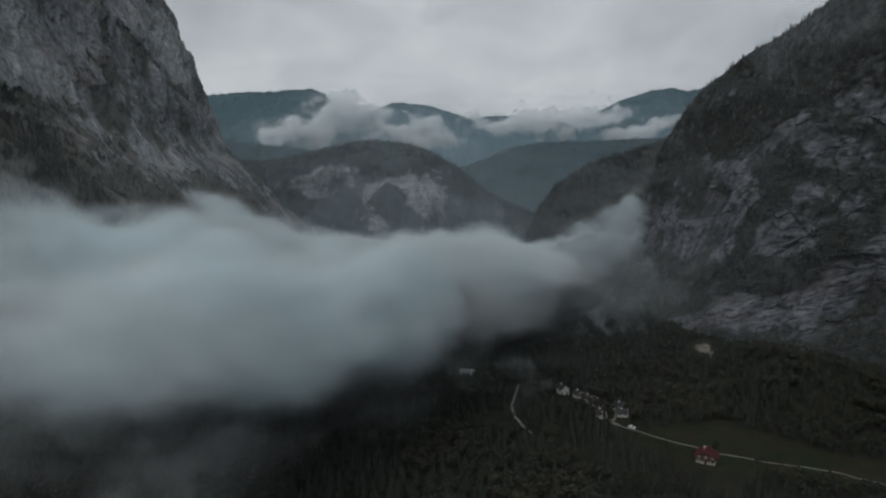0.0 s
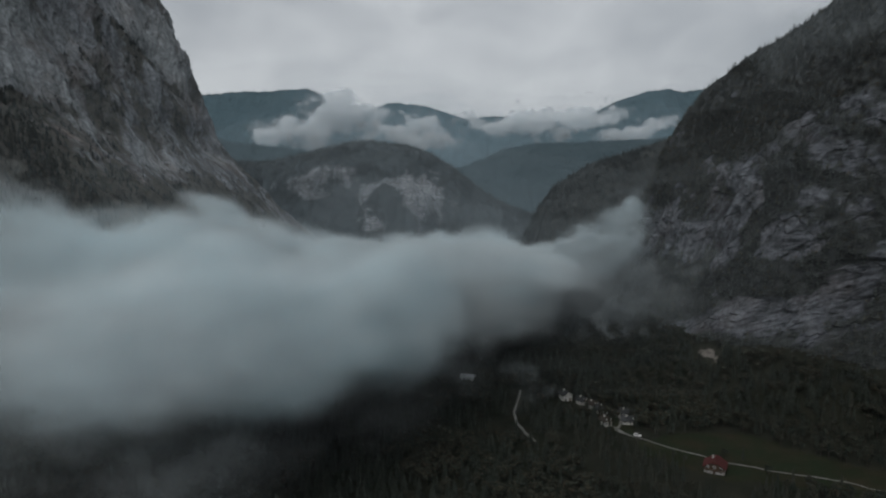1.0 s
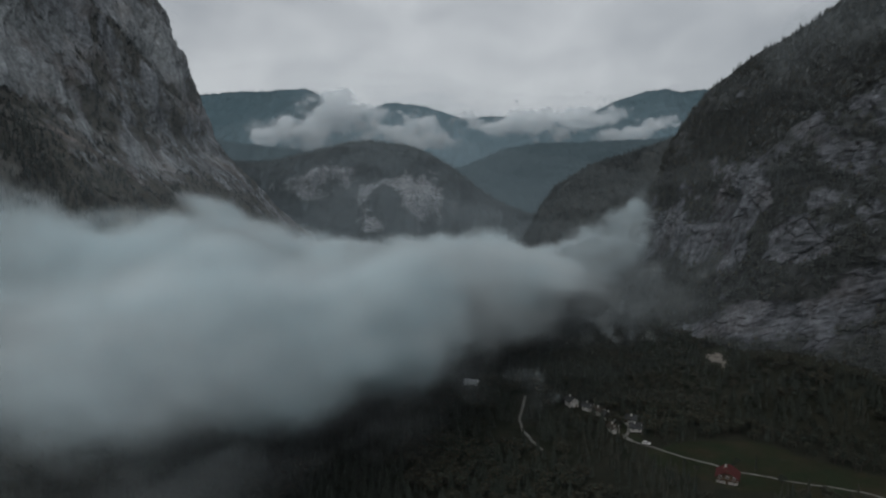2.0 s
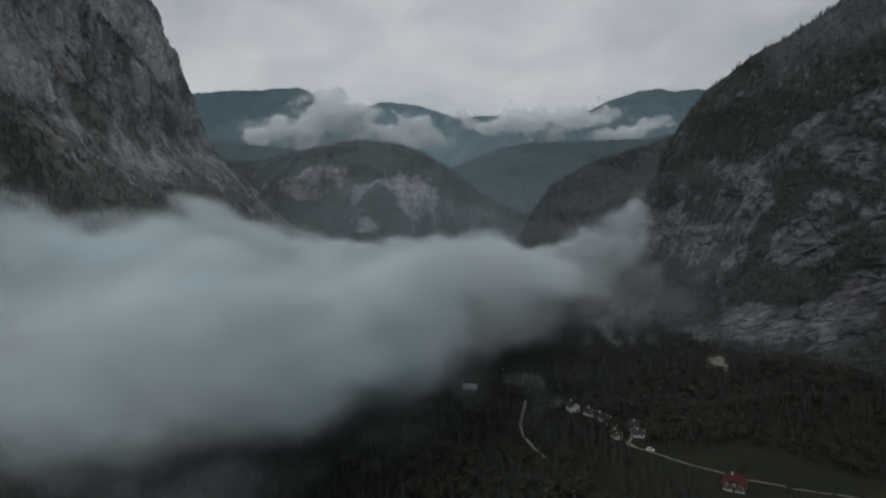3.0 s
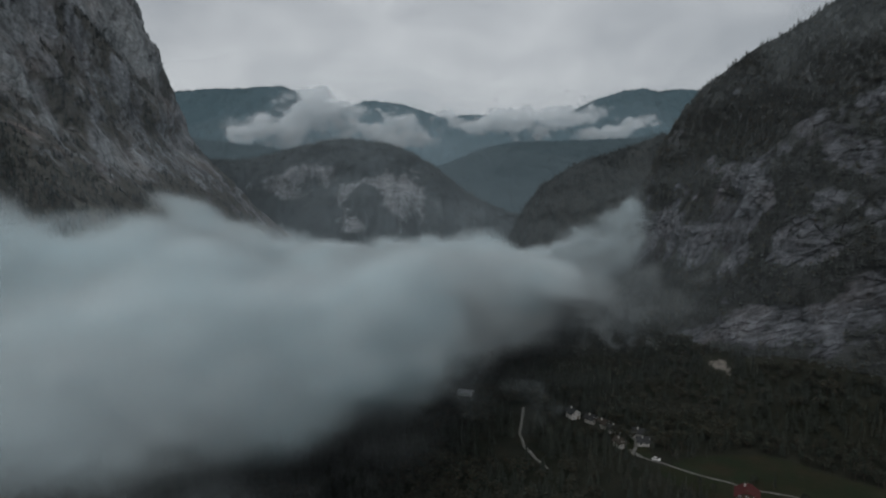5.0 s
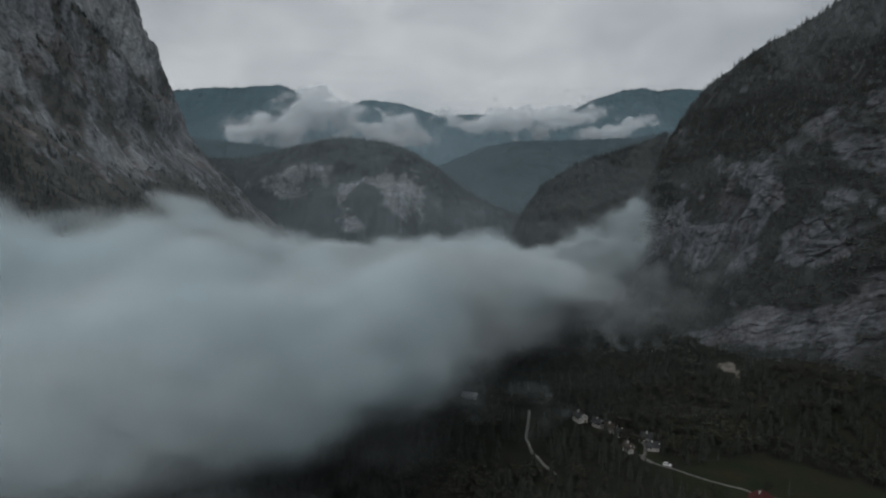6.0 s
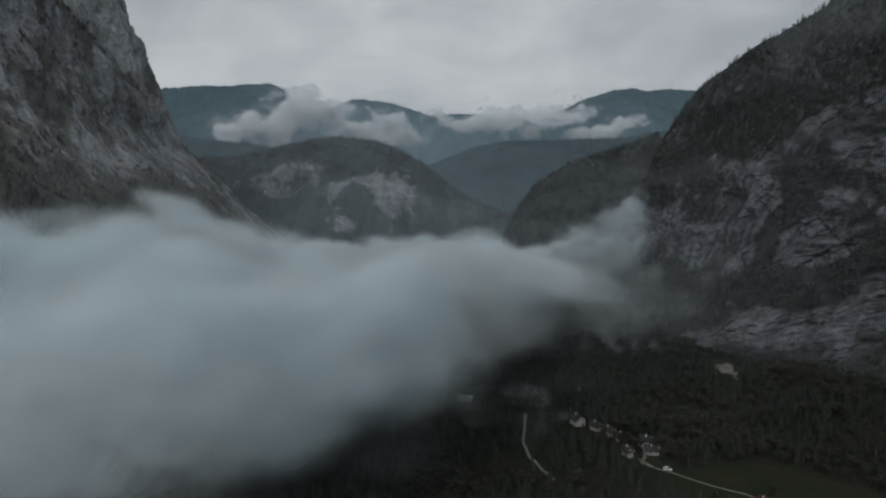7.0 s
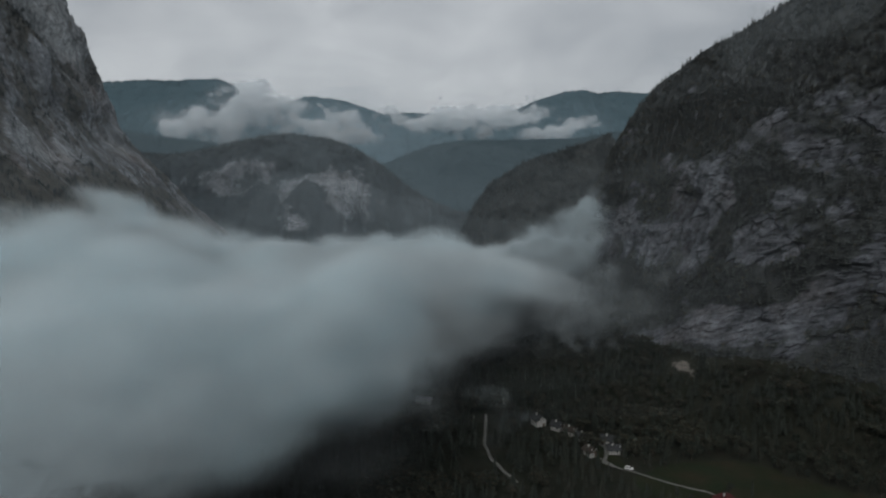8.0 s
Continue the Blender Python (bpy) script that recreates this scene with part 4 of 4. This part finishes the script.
def single_trees():
    rng = np.random.RandomState(77)
    stock = {}
    for kind, shapes, crown_mat in (("spruce_tree", SPRUCES, NEEDLES), ("broadleaf_tree", BROADS, LEAVES)):
        stock[kind] = [(np_mesh("crown", *c, crown_mat), np_mesh("trunk", *t, BARK)) for c, t in shapes]
    labels = {"spruce_tree": "dark green spruce tree at the edge of the meadow", "broadleaf_tree": "olive and ochre broadleaf tree near the meadow"}
    rows = [(p, h, leafy) for p, h, leafy in zip(PLACES[SINGLE], TALL[SINGLE], LEAFY[SINGLE])]
    # a few that stand alone in the grass
    for x, y, h in ((153, 325, 9.5), (146, 330, 5), (142.5, 327, 4.0), (122, 322, 5.0), (118, 327, 6), (158, 309, 6), (187, 298.5, 7)):
        rows.append((np.array((x, y, float(ground_z(x, y)))), h, h < 7))
    for p, h, leafy in rows:
        kind = "broadleaf_tree" if leafy else "spruce_tree"
        crown, trunk = stock[kind][rng.randint(len(stock[kind]))]
        w = h * rng.uniform(0.85, 1.2)
        ob = thing(kind, Matrix.LocRotScale(p, Euler((0, 0, rng.uniform(0, 6.28))), (w, w, h)), labels[kind], "tree", "trees round the meadow")
        under(new("crown", crown), ob)
        under(new("trunk", trunk), ob)


single_trees()


def slope_places(points, green, threshold, count, seed, zone):
    rng = np.random.RandomState(seed)
    ok = np.flatnonzero((green + rng.uniform(-0.25, 0.25, len(green)) > threshold) & zone)
    pick = rng.choice(ok, min(count, len(ok)), replace=False)
    p = points[pick] + rng.normal(0, 0.8, (len(pick), 3)) * (1, 1, 0)
    return p - (0, 0, 0.6), rng


def slope_forests():
    v, g = EAST
    zone = (v[:, 1] > 300) & (v[:, 1] < 860) & (v[:, 2] > 6) & (v[:, 2] < 330)
    p, rng = slope_places(v, g, 0.60, 24000, 3, zone)
    leafy = rng.uniform(0, 1, len(p)) < 0.15
    h = np.where(leafy, rng.uniform(2, 4.5, len(p)), rng.uniform(2.8, 6.8, len(p)))
    near = p[:, 1] < 505
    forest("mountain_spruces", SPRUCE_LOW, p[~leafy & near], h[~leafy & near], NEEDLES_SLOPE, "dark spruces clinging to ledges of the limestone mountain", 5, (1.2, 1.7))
    forest("ridge_spruces", SPRUCE_LOW, p[~leafy & ~near], h[~leafy & ~near], NEEDLES_SLOPE, "spruces with haze-paled colour covering the mountain ridge", 15, (1.2, 1.7))
    forest("mountain_shrubs", SHRUBS, p[leafy], h[leafy], SHRUB_LEAVES, "ochre shrubs and small trees on limestone ledges", 6)
    v, g = WEST
    zone = (v[:, 1] > 380) & (v[:, 1] < 1150) & (v[:, 2] > 70) & (v[:, 2] < 470)
    p, rng = slope_places(v, g, 0.55, 1000, 14, (v[:, 1] > 340) & (v[:, 1] < 540) & (v[:, 2] > 90) & (v[:, 2] < 215))
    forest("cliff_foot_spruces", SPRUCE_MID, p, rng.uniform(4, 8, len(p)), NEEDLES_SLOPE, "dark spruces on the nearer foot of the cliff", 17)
    p, rng = slope_places(v, g, 0.58, 4200, 4, zone & (v[:, 1] > 480))
    h = rng.uniform(2.5, 6.5, len(p))
    forest("cliff_spruces", SPRUCE_LOW, p, h, NEEDLES_MID, "spruces with haze-paled colour scattered on the sheer cliff", 7)
    rng = np.random.RandomState(9)
    for name, grid, count, seed, tall, label in (("hill_forest", HILL, 5200, 5, (5, 10), "conifers with haze-paled colour covering the rounded hill"), ("spur_forest", SPUR, 2600, 6, (5, 9), "dark conifers covering the spur")):
        a, b = rng.randint(0, grid.shape[0] - 1, count), (grid.shape[1] * 0.62 * rng.uniform(0, 1, count) ** 1.5).astype(int)
        p = grid[a, b] + rng.uniform(-1, 1, (count, 3)) * (2.0, 2.0, 0)
        keep = p[:, 2] > 15
        if grid is HILL:
            keep &= hill_veg(p) > 0.72
        forest(name, SPRUCE_LOW, p[keep] - (0, 0, 2.0), rng.uniform(*tall, keep.sum()), NEEDLES_MID, label, seed + 3, (1.2, 1.8))
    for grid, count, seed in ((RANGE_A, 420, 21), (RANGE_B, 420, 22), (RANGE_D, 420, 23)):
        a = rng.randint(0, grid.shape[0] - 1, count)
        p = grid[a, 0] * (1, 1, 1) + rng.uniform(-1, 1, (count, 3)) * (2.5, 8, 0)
        forest("skyline_trees", SPRUCE_LOW, p - (0, 0, 4.0), rng.uniform(8, 15, count), NEEDLES_FAR, "tiny haze-blue coloured conifers along a distant skyline", seed, (1.3, 2.0))


slope_forests()


# ---- lane, track ----
def ribbon(name, line, width, material, label, lift=0.25):
    pts = np.array(line, float)
    s = np.concatenate([[0], np.cumsum(np.hypot(*np.diff(pts, axis=0).T))])
    u = np.arange(0, s[-1], 1.5)
    x, y = np.interp(u, s, pts[:, 0]), np.interp(u, s, pts[:, 1])
    for c in range(3):
        x[1:-1], y[1:-1] = (x[:-2] + 2 * x[1:-1] + x[2:]) / 4, (y[:-2] + 2 * y[1:-1] + y[2:]) / 4
    dx, dy = np.gradient(x), np.gradient(y)
    n = np.hypot(dx, dy)
    ox, oy = -dy / n, dx / n
    half = width / 2 * (1 + 0.22 * fbm(xyz(x, y, 0.0), 7, 2, seed=5))
    z = ground_z(x, y) + 0.5 * fbm(xyz(x, y, 0.0), 9, 2, seed=8) + lift
    rows = [np.stack([x + ox * half * k, y + oy * half * k, z + d], 1) for k, d in ((-1.15, -0.9), (-1, 0), (0, 0.06), (1, 0), (1.15, -0.9))]
    v = np.stack(rows, 1)
    ob = new(name, np_mesh(name, v.reshape(-1, 3), grid_faces(len(u), 5, True), material, True))
    tagged(ob, label, "path", kind="structure")


ribbon("lane", LANE, 0.9, GRAVEL, "narrow pale gravel lane across the meadow")
ribbon("village_path", VILLAGE_PATH, 1.7, GRAVEL, "short pale gravel path between the village houses")
ribbon("forest_track", TRACK, 1.6, GRAVEL, "pale gravel track winding through the forest")


# ---- houses ----
def window(parent, x, y, z, w, h, face, panes=2, shutters=None):
    """A framed window on a wall; face: degrees, 0 looks to -y."""
    m = pose(x, y, z, 0, 0, face)
    frame_bm = bmesh.new()
    for sx, sz, px, pz in ((w + 0.24, 0.12, 0, -0.12), (w + 0.24, 0.12, 0, h), (0.12, h, -w / 2 - 0.06, 0), (0.12, h, w / 2 + 0.06, 0), (0.06, h, 0, 0)):
        b = block((sx, 0.12, sz), (px, -0.03, pz))
        me = bpy.data.meshes.new("tmp")
        b.to_mesh(me)
        b.free()
        frame_bm.from_mesh(me)
        bpy.data.meshes.remove(me)
    bmesh.ops.transform(frame_bm, matrix=m, verts=frame_bm.verts)
    win = part("window", frame_bm, PAINT, parent, "white painted window frame")
    for k in range(panes):
        b = block((w / panes - 0.04, 0.04, h), ((k + 0.5 - panes / 2) * w / panes, 0, 0))
        bmesh.ops.transform(b, matrix=m, verts=b.verts)
        part("pane", b, GLASS, win)
    if shutters:
        for s in (-1, 1):
            b = block((w * 0.5, 0.06, h), (s * (w * 0.75 + 0.14), -0.04, 0))
            bmesh.ops.transform(b, matrix=m, verts=b.verts)
            part("shutter", b, shutters, parent, "dark timber shutter")


def gable(w, d, eave, top, half_hip=0.0):
    """A solid with a gable: width along x, ridge along y."""
    bm = bmesh.new()
    a = [bm.verts.new(p) for p in ((-w / 2, -d / 2, 0), (w / 2, -d / 2, 0), (w / 2, -d / 2, eave), (0, -d / 2, top), (-w / 2, -d / 2, eave))]
    b = [bm.verts.new((v.co.x, d / 2, v.co.z)) for v in a]
    bm.faces.new(a)
    bm.faces.new(b[::-1])
    for k in range(5):
        bm.faces.new((a[k], b[k], b[(k + 1) % 5], a[(k + 1) % 5]))
    bmesh.ops.recalc_face_normals(bm, faces=bm.faces)
    return bm


def roof_side(w, d, eave, top, over, side, hip=0.0, thick=0.22):
    """One pitch of a roof, with its overhang and, if hip, a clipped gable."""
    slope = (top - eave) / (w / 2)
    xe, ze = side * (w / 2 + over), eave - slope * over
    y0 = d / 2 + over
    bm = bmesh.new()
    loop = [(0, -y0 + hip, top), (side * hip * 0.8, -y0, top - slope * hip * 0.8), (xe, -y0, ze), (xe, y0, ze), (side * hip * 0.8, y0, top - slope * hip * 0.8), (0, y0 - hip, top)]
    if not hip:
        loop = [(0, -y0, top), (xe, -y0, ze), (xe, y0, ze), (0, y0, top)]
    low = [bm.verts.new((x, y, z + 0.02)) for x, y, z in loop]
    high = [bm.verts.new((x, y, z + thick)) for x, y, z in loop]
    bm.faces.new(low[::-1])
    bm.faces.new(high)
    for k in range(len(loop)):
        j = (k + 1) % len(loop)
        bm.faces.new((low[k], low[j], high[j], high[k]))
    bmesh.ops.recalc_face_normals(bm, faces=bm.faces)
    return bm


def roof_hip(w, d, eave, top, over, end, hip, thick=0.22):
    slope = (top - eave) / (w / 2)
    y0 = d / 2 + over
    z = top - slope * hip * 0.8
    loop = [(0, end * (y0 - hip), top), (-hip * 0.8, end * y0, z), (hip * 0.8, end * y0, z)]
    bm = bmesh.new()
    low = [bm.verts.new((x, y, zz + 0.02)) for x, y, zz in loop]
    high = [bm.verts.new((x, y, zz + thick)) for x, y, zz in loop]
    bm.faces.new(low)
    bm.faces.new(high)
    for k in range(3):
        j = (k + 1) % 3
        bm.faces.new((low[k], low[j], high[j], high[k]))
    bmesh.ops.recalc_face_normals(bm, faces=bm.faces)
    return bm


def house(name, x, y, turn, w, d, storey, eave, top, wall, upper, roof, label, hip=0.0, chimney=True, balcony=False, group=""):
    z = float(ground_z(x, y)) - 0.3
    ob = thing(name, pose(x, y, z, 0, 0, turn), label, "house", group)
    part("ground_floor", block((w, d, storey + 0.3), (0, 0, 0), 0.05), wall, ob, "plastered ground floor")
    if upper:
        bm = gable(w + 0.16, d + 0.16, eave - storey, top - storey)
        bmesh.ops.translate(bm, vec=(0, 0, storey + 0.3), verts=bm.verts)
        part("upper_floor", bm, upper, ob, "gabled upper floor")
    for s in (-1, 1):
        part("roof_pitch", roof_side(w, d, eave + 0.3, top + 0.3, 0.9, s, hip), roof, ob)
    if hip:
        for s in (-1, 1):
            part("roof_hip", roof_hip(w, d, eave + 0.3, top + 0.3, 0.9, s, hip), roof, ob)
    if chimney:
        c = part("chimney", block((0.8, 0.8, 1.9), (-w * 0.12, d * 0.12, top - 0.6), 0.03), PLASTER, ob, "whitewashed chimney")
        part("chimney_cap", block((1.1, 1.1, 0.18), (-w * 0.12, d * 0.12, top + 1.3), 0.03), GREY_TILE, c)
    n = max(2, int(w // 3))
    for k in range(n):
        px = (k + 0.5 - n / 2) * w / n
        if k == n // 2:
            part("door", block((1.1, 0.12, 2.1), (px, -d / 2 - 0.02, 0.3)), TIMBER, ob, "dark timber door")
        else:
            window(ob, px, -d / 2 - 0.02, 1.2, 1.0, 1.2, 0)
        if upper:
            window(ob, px, -d / 2 - 0.10, storey + 1.1, 1.0, 1.2, 0, 2, TIMBER if balcony else None)
    m = max(2, int(d // 3.5))
    for s, face in ((-1, -90), (1, 90)):
        for k in range(m):
            window(ob, s * (w / 2 + 0.02), (k + 0.5 - m / 2) * d / m, 1.2, 1.0, 1.2, face)
    if balcony:
        deck = part("balcony", block((w + 0.2, 1.1, 0.16), (0, -d / 2 - 0.6, storey + 0.35)), TIMBER, ob, "timber balcony")
        part("balcony_rail", block((w + 0.2, 0.08, 0.14), (0, -d / 2 - 1.08, storey + 1.35)), TIMBER, deck)
        for k in range(int(w / 0.45)):
            part("baluster", block((0.16, 0.04, 0.85), (-w / 2 + 0.25 + k * 0.45, -d / 2 - 1.08, storey + 0.5)), TIMBER, deck)
    return ob


house("farmhouse", HOME[0], HOME[1], -28, 9.2, 9.0, 1.9, 3.5, 6.6, PLASTER, TIMBER, RED_TILE, "farmhouse with red half-hipped roof and white ground floor", 2.2, True, True)
VILLAGE = [(99, 395, 64, 5, 6.5, GREY_TILE, None), (111, 389, 62, 4.6, 6.5, GREY_TILE, None), (95, 404, 40, 5, 6, WOOD_ROOF, TIMBER), (90, 412, 35, 5, 6, GREY_TILE, TIMBER), (96, 376, 20, 4.5, 5.5, WOOD_ROOF, TIMBER), (109, 377, 80, 4.5, 6, GREY_TILE, TIMBER)]
for hx, hy, turn, w, d, roof, upper in VILLAGE:
    house("village_house", hx, hy, turn, w, d, 2.3, 3.1, 4.9, PLASTER, upper or PLASTER, roof, "white plastered village house with a dark pitched roof", 0, True, False, "village houses")
house("white_house", 81, 420, 15, 6, 7, 2.6, 4.2, 6.4, PLASTER, PLASTER, GREY_TILE, "small white gabled house among the trees", 0, True, False, "village houses")
house("barn", 19, 466, 70, 5, 9, 2.2, 2.5, 4.2, PLASTER, PLASTER, METAL_ROOF, "long pale barn with a metal roof in the forest", 0, False)


def parked_car(x, y, turn):
    z = float(ground_z(x, y)) + 0.2
    ob = thing("parked_car", pose(x, y, z, 0, 0, turn), "small white car parked beside the gravel lane", "car")
    bm = block((1.75, 4.1, 0.62), (0, 0, 0.32), 0.14)
    part("body", bm, PAINT, ob, "white painted body")
    cabin = bmesh.new()
    low = [cabin.verts.new(p) for p in ((-0.82, -1.1, 0.92), (0.82, -1.1, 0.92), (0.82, 1.7, 0.92), (-0.82, 1.7, 0.92))]
    high = [cabin.verts.new(p) for p in ((-0.66, -0.4, 1.45), (0.66, -0.4, 1.45), (0.66, 1.3, 1.45), (-0.66, 1.3, 1.45))]
    cabin.faces.new(high)
    for k in range(4):
        cabin.faces.new((low[k], low[(k + 1) % 4], high[(k + 1) % 4], high[k]))
    part("cabin_glass", cabin, GLASS, ob, "dark car windows")
    part("car_roof", block((1.36, 1.75, 0.06), (0, 0.45, 1.45), 0.02), PAINT, ob)
    for sx in (-1, 1):
        for sy in (-1.25, 1.3):
            bm = bmesh.new()
            bmesh.ops.create_cone(bm, cap_ends=True, segments=14, radius1=0.32, radius2=0.32, depth=0.2)
            bmesh.ops.transform(bm, matrix=pose(sx * 0.8, sy, 0.32, 0, 90, 0), verts=bm.verts)
            wheel = part("wheel", bm, RUBBER, ob, "black tyre")
            bm = bmesh.new()
            bmesh.ops.create_cone(bm, cap_ends=True, segments=10, radius1=0.19, radius2=0.17, depth=0.04)
            bmesh.ops.transform(bm, matrix=pose(sx * 0.92, sy, 0.32, 0, sx * 90, 0), verts=bm.verts)
            part("rim", bm, CAR_PAINT, wheel)


parked_car(109, 357.5, 60)
